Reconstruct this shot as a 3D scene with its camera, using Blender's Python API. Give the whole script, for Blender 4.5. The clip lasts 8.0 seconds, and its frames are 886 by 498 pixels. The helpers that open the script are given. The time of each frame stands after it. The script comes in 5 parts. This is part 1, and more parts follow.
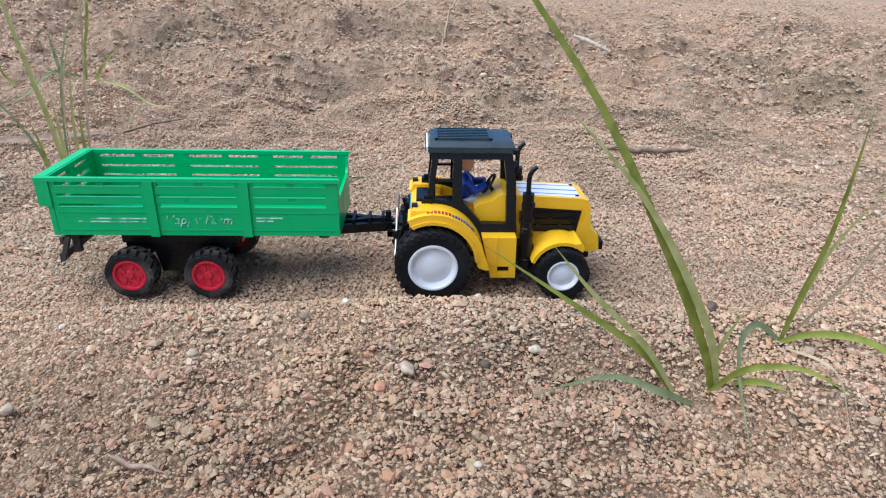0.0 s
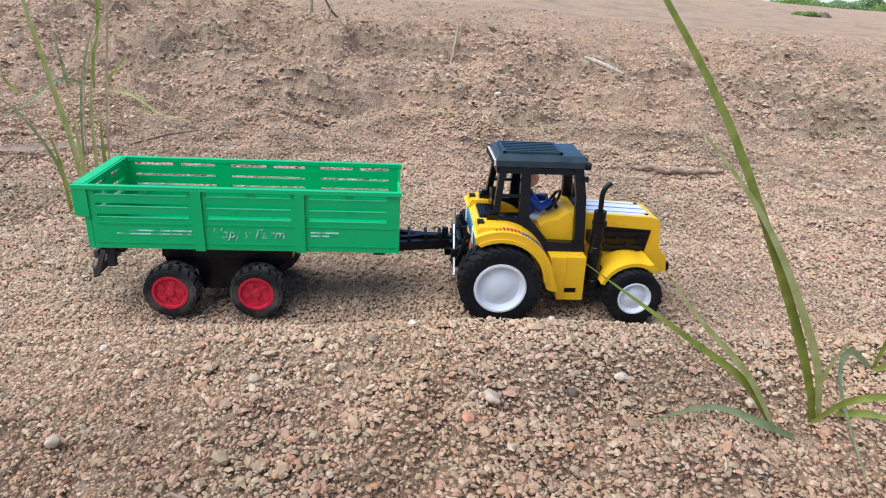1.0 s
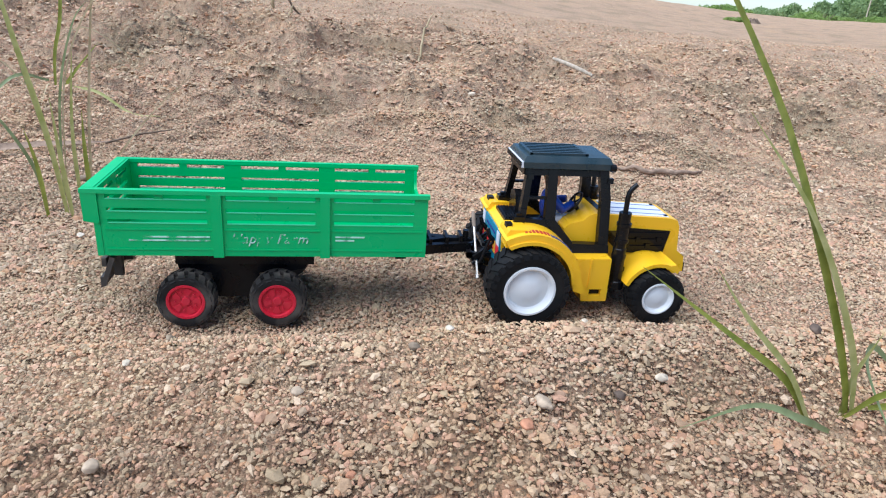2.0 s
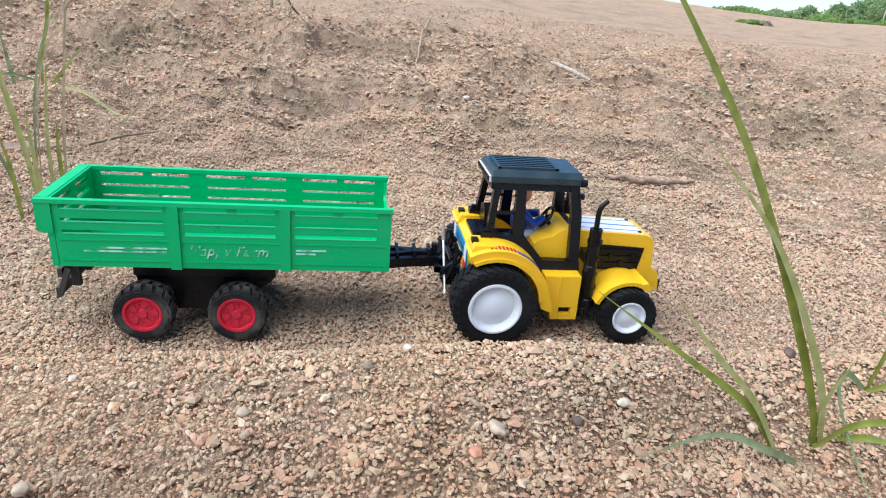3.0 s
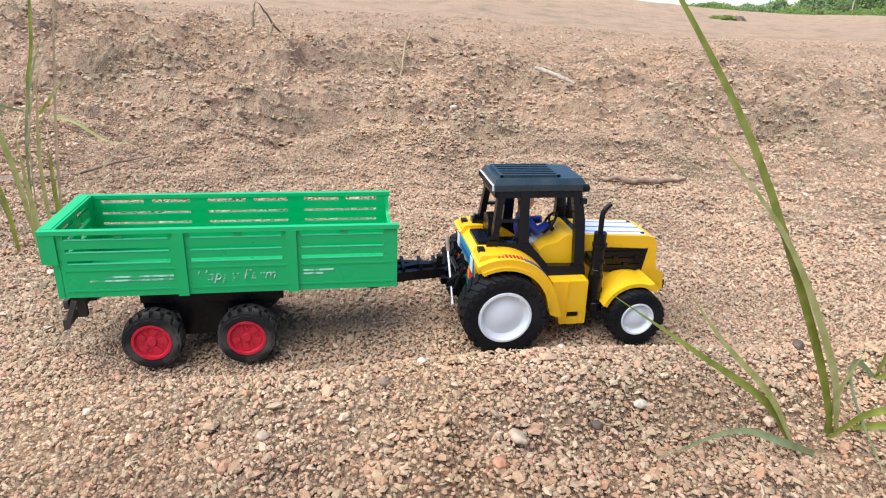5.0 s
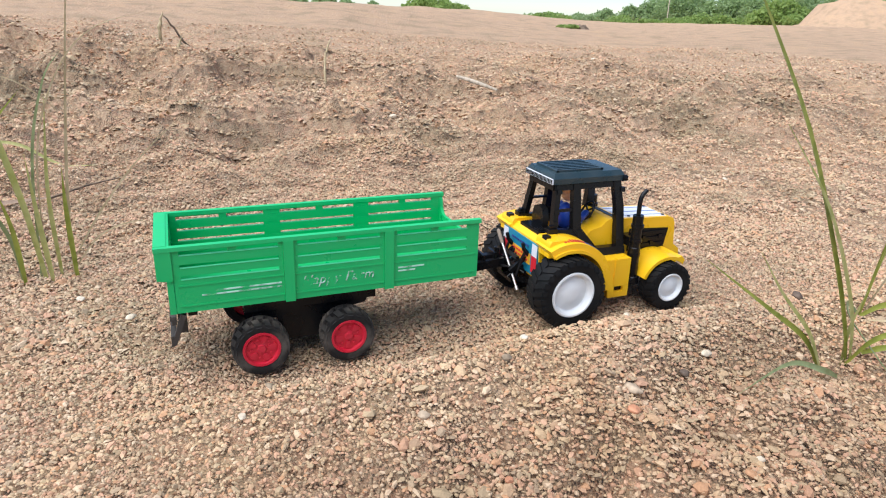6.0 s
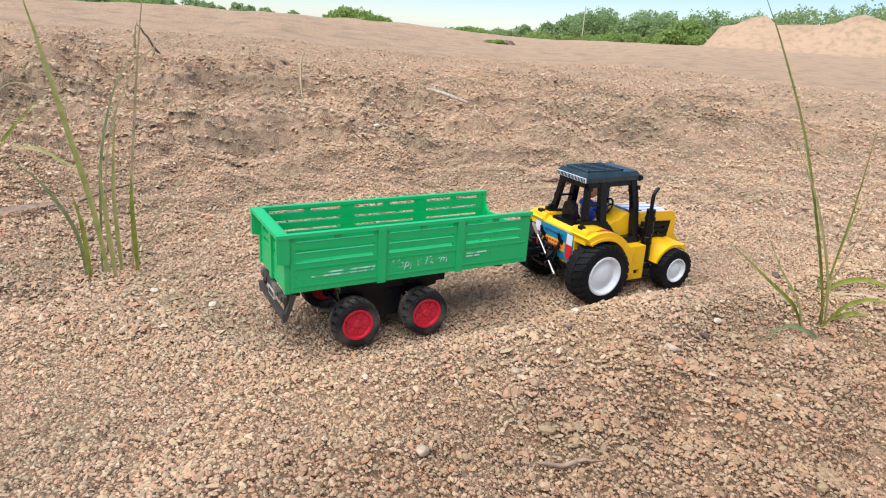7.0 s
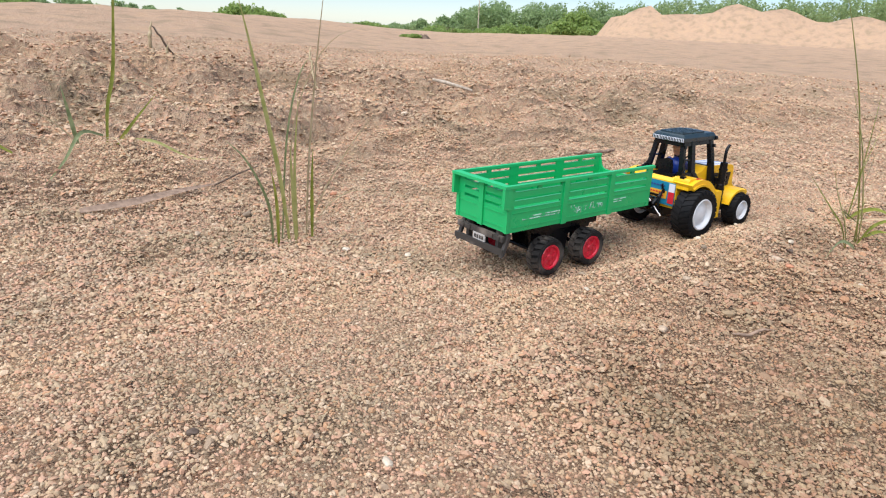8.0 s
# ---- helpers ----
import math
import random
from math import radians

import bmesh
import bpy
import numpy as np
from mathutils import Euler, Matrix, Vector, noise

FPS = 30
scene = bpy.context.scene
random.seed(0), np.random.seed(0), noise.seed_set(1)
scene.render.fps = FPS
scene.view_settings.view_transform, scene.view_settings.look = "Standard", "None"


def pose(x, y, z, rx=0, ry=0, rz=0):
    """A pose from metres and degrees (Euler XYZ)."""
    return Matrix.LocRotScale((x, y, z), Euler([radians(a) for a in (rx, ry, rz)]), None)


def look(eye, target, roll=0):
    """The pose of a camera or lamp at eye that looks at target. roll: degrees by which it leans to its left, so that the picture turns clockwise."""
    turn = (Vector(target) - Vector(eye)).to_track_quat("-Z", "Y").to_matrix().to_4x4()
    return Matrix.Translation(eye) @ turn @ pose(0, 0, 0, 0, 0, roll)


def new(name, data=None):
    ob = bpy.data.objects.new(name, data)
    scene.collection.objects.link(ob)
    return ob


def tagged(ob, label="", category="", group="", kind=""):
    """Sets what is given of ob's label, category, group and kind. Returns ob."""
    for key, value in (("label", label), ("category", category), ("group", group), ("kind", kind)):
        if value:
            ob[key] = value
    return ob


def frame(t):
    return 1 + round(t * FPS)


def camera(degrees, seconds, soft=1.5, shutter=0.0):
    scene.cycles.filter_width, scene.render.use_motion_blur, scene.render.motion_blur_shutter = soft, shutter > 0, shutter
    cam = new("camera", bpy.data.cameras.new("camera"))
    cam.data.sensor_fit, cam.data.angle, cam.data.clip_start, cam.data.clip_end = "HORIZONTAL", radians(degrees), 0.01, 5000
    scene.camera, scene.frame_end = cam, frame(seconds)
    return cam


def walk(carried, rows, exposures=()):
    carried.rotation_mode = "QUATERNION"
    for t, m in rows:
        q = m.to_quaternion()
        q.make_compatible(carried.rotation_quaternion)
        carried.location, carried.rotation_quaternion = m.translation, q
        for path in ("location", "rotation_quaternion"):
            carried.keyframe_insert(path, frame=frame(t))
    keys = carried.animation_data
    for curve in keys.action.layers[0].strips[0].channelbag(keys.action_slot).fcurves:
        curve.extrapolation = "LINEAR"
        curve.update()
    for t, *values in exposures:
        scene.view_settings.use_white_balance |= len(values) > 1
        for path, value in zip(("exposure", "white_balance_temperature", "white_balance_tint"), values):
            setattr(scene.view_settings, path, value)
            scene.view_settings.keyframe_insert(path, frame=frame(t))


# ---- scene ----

# ---------------------------------------------------------------- camera
cam = camera(67.98, 8.0, soft=1.12)
PATH = [
    (0.0, pose(0.2883, -0.4741, 0.2419, 65.57, -1.02, -1.58)),
    (0.5, pose(0.2648, -0.4454, 0.2561, 63.41, -0.65, -2.29)),
    (1.0, pose(0.223, -0.4449, 0.2254, 67.54, -2.6, -3.26)),
    (1.2, pose(0.2367, -0.4425, 0.2254, 67.36, -3.0, -4.71)),
    (2.3, pose(0.1376, -0.4228, 0.2203, 68.02, -4.03, -8.4)),
    (2.5, pose(0.1338, -0.4191, 0.2245, 68.24, -3.95, -6.95)),
    (3.0, pose(0.1952, -0.419, 0.2302, 67.54, -4.45, -7.13)),
    (3.5, pose(0.1887, -0.4036, 0.2303, 68.1, -3.38, -3.36)),
    (4.0, pose(0.1766, -0.3934, 0.2336, 67.75, -2.63, -4.6)),
    (4.5, pose(0.1845, -0.4014, 0.2376, 66.46, -3.55, -5.22)),
    (5.0, pose(0.1825, -0.4172, 0.2319, 68.39, -2.0, -9.23)),
    (6.3, pose(-0.0102, -0.4254, 0.2321, 70.02, -2.56, -23.41)),
    (6.5, pose(-0.0132, -0.4398, 0.2393, 70.68, -2.96, -23.5)),
    (7.0, pose(-0.1156, -0.4472, 0.2357, 70.92, -3.47, -28.37)),
    (7.5, pose(-0.2518, -0.4404, 0.2346, 70.74, -2.38, -33.16)),
    (8.0, pose(-0.4063, -0.4317, 0.224, 70.95, -2.53, -37.13)),
]
walk(cam, PATH, exposures=[(0.0, 1.08, 5350, 10.5), (1.2, 1.10, 5450, 11.0), (2.5, 1.23, 5400, 8.5), (4.0, 1.33, 5650, 9.5), (5.0, 1.32, 5800, 11.5), (6.5, 1.18, 5950, 10.5), (8.0, 1.13, 5980, 13.0)])

# ---------------------------------------------------------------- light
world = bpy.data.worlds.new("world")
scene.world = world
world.use_nodes = True
wn = world.node_tree.nodes
sky = wn.new("ShaderNodeTexSky")
sky.sky_type = "NISHITA"
sky.sun_disc = False
sky.sun_elevation, sky.sun_rotation = radians(63), radians(261)
sky.air_density, sky.dust_density, sky.ozone_density = 0.8, 0.12, 2.2
sky.altitude = 300
world.node_tree.links.new(sky.outputs[0], wn["Background"].inputs[0])
wn["Background"].inputs[1].default_value = 0.060

sun_data = bpy.data.lights.new("sun", "SUN")
sun_data.energy, sun_data.angle, sun_data.color = 2.65, radians(85), (1.0, 0.97, 0.925)
sun = new("sun", sun_data)
sun.matrix_world = look((-0.45, -0.07, 0.88), (0, 0, 0))

# ---------------------------------------------------------------- materials


def rgba(c):
    return (c[0], c[1], c[2], 1.0)


def mat_base(name):
    m = bpy.data.materials.new(name)
    m.use_nodes = True
    return m, m.node_tree.nodes, m.node_tree.links, m.node_tree.nodes["Principled BSDF"]


def plastic(name, color, rough=0.35, dust=0.12, scratch=0.03, spec=0.5):
    """Moulded toy plastic: faint colour drift, dust film, uneven gloss and fine relief."""
    m, n, l, b = mat_base(name)
    co = n.new("ShaderNodeTexCoord")
    big = n.new("ShaderNodeTexNoise")
    big.inputs["Scale"].default_value, big.inputs["Detail"].default_value = 45, 5
    fine = n.new("ShaderNodeTexNoise")
    fine.inputs["Scale"].default_value, fine.inputs["Detail"].default_value = 600, 3
    for t in (big, fine):
        l.new(co.outputs["Object"], t.inputs["Vector"])
    ramp = n.new("ShaderNodeMapRange")
    ramp.inputs[1].default_value, ramp.inputs[2].default_value = 0.45, 0.75
    ramp.inputs[4].default_value = dust * 2
    l.new(big.outputs["Fac"], ramp.inputs[0])
    mix = n.new("ShaderNodeMix")
    mix.data_type = "RGBA"
    mix.inputs["A"].default_value = rgba(color)
    mix.inputs["B"].default_value = rgba([c * 0.6 + 0.4 * d for c, d in zip(color, (0.42, 0.34, 0.26))])
    l.new(ramp.outputs[0], mix.inputs["Factor"])
    l.new(mix.outputs["Result"], b.inputs["Base Color"])
    rr = n.new("ShaderNodeMapRange")
    rr.inputs[1].default_value, rr.inputs[2].default_value = 0.3, 0.7
    rr.inputs[3].default_value, rr.inputs[4].default_value = rough - 0.08, rough + 0.14
    l.new(big.outputs["Fac"], rr.inputs[0])
    l.new(rr.outputs[0], b.inputs["Roughness"])
    bump = n.new("ShaderNodeBump")
    bump.inputs["Strength"].default_value, bump.inputs["Distance"].default_value = scratch, 0.0006
    l.new(fine.outputs["Fac"], bump.inputs["Height"])
    l.new(bump.outputs[0], b.inputs["Normal"])
    b.inputs["Specular IOR Level"].default_value = spec
    return m


def stone_ramp(n, l, source, colors):
    r = n.new("ShaderNodeValToRGB")
    r.color_ramp.interpolation = "CONSTANT"
    e = r.color_ramp.elements
    while len(e) < len(colors):
        e.new(0.5)
    for k, c in enumerate(colors):
        e[k].position = k / len(colors)
        e[k].color = rgba(c)
    l.new(source, r.inputs[0])
    return r


STONES = [
    (0.459, 0.325, 0.201), (0.443, 0.288, 0.181), (0.490, 0.366, 0.224), (0.382, 0.294, 0.188),
    (0.506, 0.315, 0.205), (0.430, 0.335, 0.207), (0.553, 0.422, 0.273), (0.370, 0.258, 0.160),
    (0.479, 0.288, 0.160), (0.404, 0.318, 0.200), (0.539, 0.355, 0.233), (0.341, 0.261, 0.172),
    (0.459, 0.321, 0.196), (0.425, 0.261, 0.163), (0.472, 0.357, 0.215), (0.571, 0.449, 0.306),
]


def region_tint(n, l, co, color_out):
    """Broad drifts of pinker, greyer and yellower sand, darker patches, and slope shade painted on the bank."""
    a = n.new("ShaderNodeTexNoise")
    a.inputs["Scale"].default_value, a.inputs["Detail"].default_value = 5.5, 4
    l.new(co, a.inputs["Vector"])
    r = n.new("ShaderNodeValToRGB")
    e = r.color_ramp.elements
    e[0].position, e[0].color = 0.33, (0.80, 0.785, 0.715, 1)
    e[1].position, e[1].color = 0.68, (1.10, 1.02, 0.92, 1)
    k = e.new(0.5)
    k.color = (1.04, 0.97, 0.93, 1)
    l.new(a.outputs["Fac"], r.inputs[0])
    m = n.new("ShaderNodeMix")
    m.data_type, m.blend_type = "RGBA", "MULTIPLY"
    m.inputs["Factor"].default_value = 1.0
    l.new(color_out, m.inputs["A"])
    l.new(r.outputs[0], m.inputs["B"])
    # browner soil thrown up along the trackside bank, with slope shade painted in
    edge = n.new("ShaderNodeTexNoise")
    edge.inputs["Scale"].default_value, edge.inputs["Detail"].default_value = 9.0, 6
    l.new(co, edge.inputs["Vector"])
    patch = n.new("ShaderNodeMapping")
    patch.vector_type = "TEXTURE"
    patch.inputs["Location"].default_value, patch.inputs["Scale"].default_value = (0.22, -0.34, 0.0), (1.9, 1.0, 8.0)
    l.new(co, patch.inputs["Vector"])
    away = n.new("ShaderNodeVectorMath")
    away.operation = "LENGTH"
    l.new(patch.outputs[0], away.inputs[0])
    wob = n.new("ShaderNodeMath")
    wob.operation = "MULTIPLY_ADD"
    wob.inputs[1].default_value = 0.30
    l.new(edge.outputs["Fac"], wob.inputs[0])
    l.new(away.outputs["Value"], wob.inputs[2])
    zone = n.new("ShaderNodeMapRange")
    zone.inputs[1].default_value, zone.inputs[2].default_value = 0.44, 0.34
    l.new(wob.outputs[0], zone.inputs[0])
    bank_shade = n.new("ShaderNodeMix")
    bank_shade.data_type, bank_shade.blend_type = "RGBA", "MULTIPLY"
    bank_shade.inputs["B"].default_value = (0.82, 0.785, 0.745, 1)
    l.new(zone.outputs[0], bank_shade.inputs["Factor"])
    l.new(m.outputs["Result"], bank_shade.inputs["A"])
    return bank_shade.outputs["Result"]


def gravel_material():
    m, n, l, b = mat_base("gravel_grains")
    geo = n.new("ShaderNodeNewGeometry")
    r = stone_ramp(n, l, geo.outputs["Random Per Island"], STONES)
    fine = n.new("ShaderNodeTexNoise")
    fine.inputs["Scale"].default_value, fine.inputs["Detail"].default_value = 900, 3
    l.new(geo.outputs["Position"], fine.inputs["Vector"])
    speck = n.new("ShaderNodeMix")
    speck.data_type, speck.blend_type = "RGBA", "OVERLAY"
    speck.inputs["Factor"].default_value = 0.35
    l.new(r.outputs[0], speck.inputs["A"])
    l.new(fine.outputs["Fac"], speck.inputs["B"])
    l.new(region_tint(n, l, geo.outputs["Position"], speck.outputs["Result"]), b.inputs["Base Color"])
    b.inputs["Roughness"].default_value = 0.75
    b.inputs["Specular IOR Level"].default_value = 0.30
    return m


def ground_material():
    m, n, l, b = mat_base("sandy_gravel")
    geo = n.new("ShaderNodeNewGeometry")
    pos = geo.outputs["Position"]
    cells = n.new("ShaderNodeTexVoronoi")
    cells.inputs["Scale"].default_value = 480
    l.new(pos, cells.inputs["Vector"])
    wide = n.new("ShaderNodeTexVoronoi")
    wide.inputs["Scale"].default_value = 120
    l.new(pos, wide.inputs["Vector"])
    sep = n.new("ShaderNodeSeparateColor")
    l.new(cells.outputs["Color"], sep.inputs[0])
    r1 = stone_ramp(n, l, sep.outputs[0], STONES)
    sep2 = n.new("ShaderNodeSeparateColor")
    l.new(wide.outputs["Color"], sep2.inputs[0])
    r2 = stone_ramp(n, l, sep2.outputs[1], STONES)
    mix = n.new("ShaderNodeMix")
    mix.data_type = "RGBA"
    mix.inputs["Factor"].default_value = 0.5
    l.new(r1.outputs[0], mix.inputs["A"])
    l.new(r2.outputs[0], mix.inputs["B"])
    calm = n.new("ShaderNodeMix")
    calm.data_type = "RGBA"
    calm.inputs["Factor"].default_value = 0.25
    l.new(mix.outputs["Result"], calm.inputs["A"])
    calm.inputs["B"].default_value = (0.46, 0.335, 0.238, 1)
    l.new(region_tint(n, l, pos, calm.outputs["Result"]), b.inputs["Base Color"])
    b.inputs["Roughness"].default_value = 0.9
    b.inputs["Specular IOR Level"].default_value = 0.2
    bump = n.new("ShaderNodeBump")
    bump.inputs["Strength"].default_value, bump.inputs["Distance"].default_value = 0.9, 0.003
    bump.invert = True
    l.new(cells.outputs["Distance"], bump.inputs["Height"])
    clod = n.new("ShaderNodeTexNoise")
    clod.inputs["Scale"].default_value, clod.inputs["Detail"].default_value = 28, 7
    l.new(pos, clod.inputs["Vector"])
    bump2 = n.new("ShaderNodeBump")
    bump2.inputs["Strength"].default_value, bump2.inputs["Distance"].default_value = 0.7, 0.02
    l.new(clod.outputs["Fac"], bump2.inputs["Height"])
    l.new(bump.outputs[0], bump2.inputs["Normal"])
    l.new(bump2.outputs[0], b.inputs["Normal"])
    return m


def pebble_material(name, color, rough=0.7):
    m, n, l, b = mat_base(name)
    co = n.new("ShaderNodeTexCoord")
    a = n.new("ShaderNodeTexNoise")
    a.inputs["Scale"].default_value, a.inputs["Detail"].default_value = 160, 6
    l.new(co.outputs["Object"], a.inputs["Vector"])
    r = n.new("ShaderNodeValToRGB")
    e = r.color_ramp.elements
    e[0].position, e[0].color = 0.3, rgba([c * 0.6 for c in color])
    e[1].position, e[1].color = 0.7, rgba([min(0.9, c * 1.2) for c in color])
    l.new(a.outputs["Fac"], r.inputs[0])
    l.new(r.outputs[0], b.inputs["Base Color"])
    b.inputs["Roughness"].default_value = rough
    b.inputs["Specular IOR Level"].default_value = 0.22
    bump = n.new("ShaderNodeBump")
    bump.inputs["Strength"].default_value, bump.inputs["Distance"].default_value = 0.8, 0.001
    l.new(a.outputs["Fac"], bump.inputs["Height"])
    l.new(bump.outputs[0], b.inputs["Normal"])
    return m


def leaf_material(name, low, high, rough=0.5, scale=90.0, translucent=0.25):
    m, n, l, b = mat_base(name)
    co = n.new("ShaderNodeTexCoord")
    a = n.new("ShaderNodeTexNoise")
    a.inputs["Scale"].default_value, a.inputs["Detail"].default_value = scale, 4
    l.new(co.outputs["Object"], a.inputs["Vector"])
    r = n.new("ShaderNodeValToRGB")
    e = r.color_ramp.elements
    e[0].position, e[0].color = 0.32, rgba(low)
    e[1].position, e[1].color = 0.68, rgba(high)
    l.new(a.outputs["Fac"], r.inputs[0])
    l.new(r.outputs[0], b.inputs["Base Color"])
    b.inputs["Roughness"].default_value = rough
    t = n.new("ShaderNodeBsdfTranslucent")
    l.new(r.outputs[0], t.inputs["Color"])
    mx = n.new("ShaderNodeMixShader")
    mx.inputs[0].default_value = translucent
    l.new(b.outputs[0], mx.inputs[1])
    l.new(t.outputs[0], mx.inputs[2])
    l.new(mx.outputs[0], n["Material Output"].inputs["Surface"])
    return m


def foliage_material(name, colors):
    """Far leaves: each leaf cluster takes its own green."""
    m, n, l, b = mat_base(name)
    geo = n.new("ShaderNodeNewGeometry")
    r = stone_ramp(n, l, geo.outputs["Random Per Island"], colors)
    r.color_ramp.interpolation = "LINEAR"
    l.new(r.outputs[0], b.inputs["Base Color"])
    b.inputs["Roughness"].default_value = 0.7
    t = n.new("ShaderNodeBsdfTranslucent")
    l.new(r.outputs[0], t.inputs["Color"])
    mx = n.new("ShaderNodeMixShader")
    mx.inputs[0].default_value = 0.5
    l.new(b.outputs[0], mx.inputs[1])
    l.new(t.outputs[0], mx.inputs[2])
    l.new(mx.outputs[0], n["Material Output"].inputs["Surface"])
    return m


def worn_print(name, color, low=0.435, high=0.55):
    """Thin printed paint, partly rubbed away."""
    m, n, l, b = mat_base(name)
    b.inputs["Base Color"].default_value = rgba(color)
    b.inputs["Roughness"].default_value = 0.5
    co = n.new("ShaderNodeTexCoord")
    a = n.new("ShaderNodeTexNoise")
    a.inputs["Scale"].default_value, a.inputs["Detail"].default_value = 110, 5
    l.new(co.outputs["Object"], a.inputs["Vector"])
    r = n.new("ShaderNodeMapRange")
    r.inputs[1].default_value, r.inputs[2].default_value = low, high
    l.new(a.outputs["Fac"], r.inputs[0])
    l.new(r.outputs[0], b.inputs["Alpha"])
    return m


GREEN = plastic("green_plastic", (0.021, 0.43, 0.122), 0.33, 0.02, spec=0.4)
# the same green made paler, painting the light from above on the rails
GREEN_RAIL = plastic("top_lit_green_plastic", (0.025, 0.46, 0.14), 0.36, 0.03, spec=0.45)
# paler green: skylight on the slot edges painted in, over some scuffing
GREEN_EDGE = plastic("lit_scuffed_green_edge", (0.10, 0.64, 0.28), 0.38, 0.03)
YELLOW = plastic("yellow_plastic", (0.90, 0.50, 0.006), 0.30, 0.03)
BLACK = plastic("black_plastic", (0.006, 0.006, 0.0065), 0.24, 0.012, spec=0.26)
DUSTBLACK = plastic("dusty_black_plastic", (0.045, 0.038, 0.030), 0.65, 0.8)
PLATE = plastic("dusty_white_plate", (0.46, 0.43, 0.38), 0.6, 0.4)
RUBBER = plastic("black_rubber", (0.0075, 0.0075, 0.0075), 0.66, 0.05, 0.2, spec=0.18)
DUSTY = plastic("dusty_rubber", (0.020, 0.018, 0.016), 0.78, 0.42, 0.25, spec=0.2)
ROOF = plastic("dark_teal_plastic", (0.022, 0.042, 0.050), 0.27, 0.05)
WHITE = plastic("white_plastic", (0.76, 0.755, 0.72), 0.4, 0.09)
RED = plastic("red_plastic", (0.61, 0.014, 0.036), 0.28, 0.06)
STEEL = plastic("worn_steel", (0.55, 0.52, 0.48), 0.32, 0.2)
STEEL.node_tree.nodes["Principled BSDF"].inputs["Metallic"].default_value = 0.9
BLUE = plastic("blue_plastic", (0.010, 0.045, 0.30), 0.4, 0.02)
SKIN = plastic("orange_plastic", (0.74, 0.36, 0.20), 0.45, 0.02)
STICK_RED = plastic("red_sticker", (0.62, 0.02, 0.03), 0.45, 0.02)
STICK_BLUE = plastic("blue_sticker", (0.012, 0.21, 0.32), 0.45, 0.02)
STICK_MAROON = plastic("maroon_sticker", (0.40, 0.022, 0.02), 0.45, 0.02)
STICK_YELLOW = plastic("yellow_sticker", (0.80, 0.40, 0.02), 0.45, 0.02)
STICK_WHITE = plastic("white_sticker", (0.72, 0.72, 0.74), 0.4, 0.02)
STICK_PALE = plastic("pale_blue_sticker", (0.16, 0.22, 0.42), 0.35, 0.02)
STICK_NAVY = plastic("navy_sticker", (0.03, 0.05, 0.22), 0.45, 0.02)
PRINT = worn_print("worn_white_print", (0.52, 0.74, 0.60), 0.46, 0.60)
PRINT_LINE = worn_print("worn_stripe_print", (0.50, 0.74, 0.59), 0.36, 0.54)
GRAVEL = gravel_material()
SAND = ground_material()
GRASS = leaf_material("grass_green", (0.23, 0.265, 0.03), (0.41, 0.42, 0.07))
GRASS_PALE = leaf_material("grass_pale", (0.40, 0.40, 0.10), (0.60, 0.56, 0.22))
GRASS_GREY = leaf_material("grass_grey_green", (0.22, 0.26, 0.10), (0.38, 0.42, 0.19))
STRAW = leaf_material("dry_straw", (0.40, 0.30, 0.15), (0.60, 0.48, 0.28), 0.7)
TWIG = pebble_material("grey_twig", (0.26, 0.20, 0.15), 0.85)
BARK = pebble_material("brown_bark", (0.34, 0.235, 0.16), 0.85)
WOODPALE = pebble_material("pale_wood", (0.50, 0.41, 0.30), 0.8)
DARKTWIG = pebble_material("dark_bark", (0.20, 0.145, 0.10), 0.85)
# greens lightened well past real leaves to paint in the distant haze
FOLIAGE = foliage_material("far_foliage", [(0.30, 0.40, 0.17), (0.33, 0.43, 0.185), (0.36, 0.46, 0.20), (0.31, 0.41, 0.175)])
BUSHLEAF = foliage_material("bush_foliage", [(0.26, 0.36, 0.09), (0.30, 0.40, 0.10), (0.34, 0.44, 0.12), (0.28, 0.38, 0.10)])
PEB_WHITE = pebble_material("white_quartz", (0.64, 0.53, 0.38), 0.85)
PEB_SHELL = pebble_material("shell_white", (0.70, 0.60, 0.45), 0.6)
PEB_GREY = pebble_material("grey_stone", (0.30, 0.225, 0.15), 0.9)
PEB_TAN = pebble_material("tan_stone", (0.49, 0.37, 0.25), 0.9)
PEB_ORANGE = pebble_material("orange_stone", (0.52, 0.24, 0.13))
PEB_DARK = pebble_material("dark_stone", (0.14, 0.100, 0.072))

# ---------------------------------------------------------------- mesh helpers


def mesh_from(name, bm, material, smooth=35):
    me = bpy.data.meshes.new(name)
    bmesh.ops.recalc_face_normals(bm, faces=bm.faces)
    bm.to_mesh(me)
    bm.free()
    for mt in material if isinstance(material, (list, tuple)) else [material]:
        me.materials.append(mt)
    if smooth:
        me.polygons.foreach_set("use_smooth", [True] * len(me.polygons))
        me.set_sharp_from_angle(angle=radians(smooth))
    return me


def part(name, bm, material, parent, label="", smooth=35):
    ob = new(name, mesh_from(name, bm, material, smooth))
    ob.parent = parent
    if label:
        tagged(ob, label=label)
    return ob


def thing(name, label, category, group="", at=(0, 0, 0)):
    ob = new(name)
    ob.empty_display_size = 0.02
    ob.location = at
    return tagged(ob, label, category, group)


def bevel(bm, width, segments=2, angle=30):
    if width <= 0:
        return
    edges = [e for e in bm.edges if len(e.link_faces) == 2 and e.calc_face_angle(0) > radians(angle)]
    bmesh.ops.bevel(bm, geom=edges, offset=width, segments=segments, affect="EDGES", profile=0.5, clamp_overlap=True)


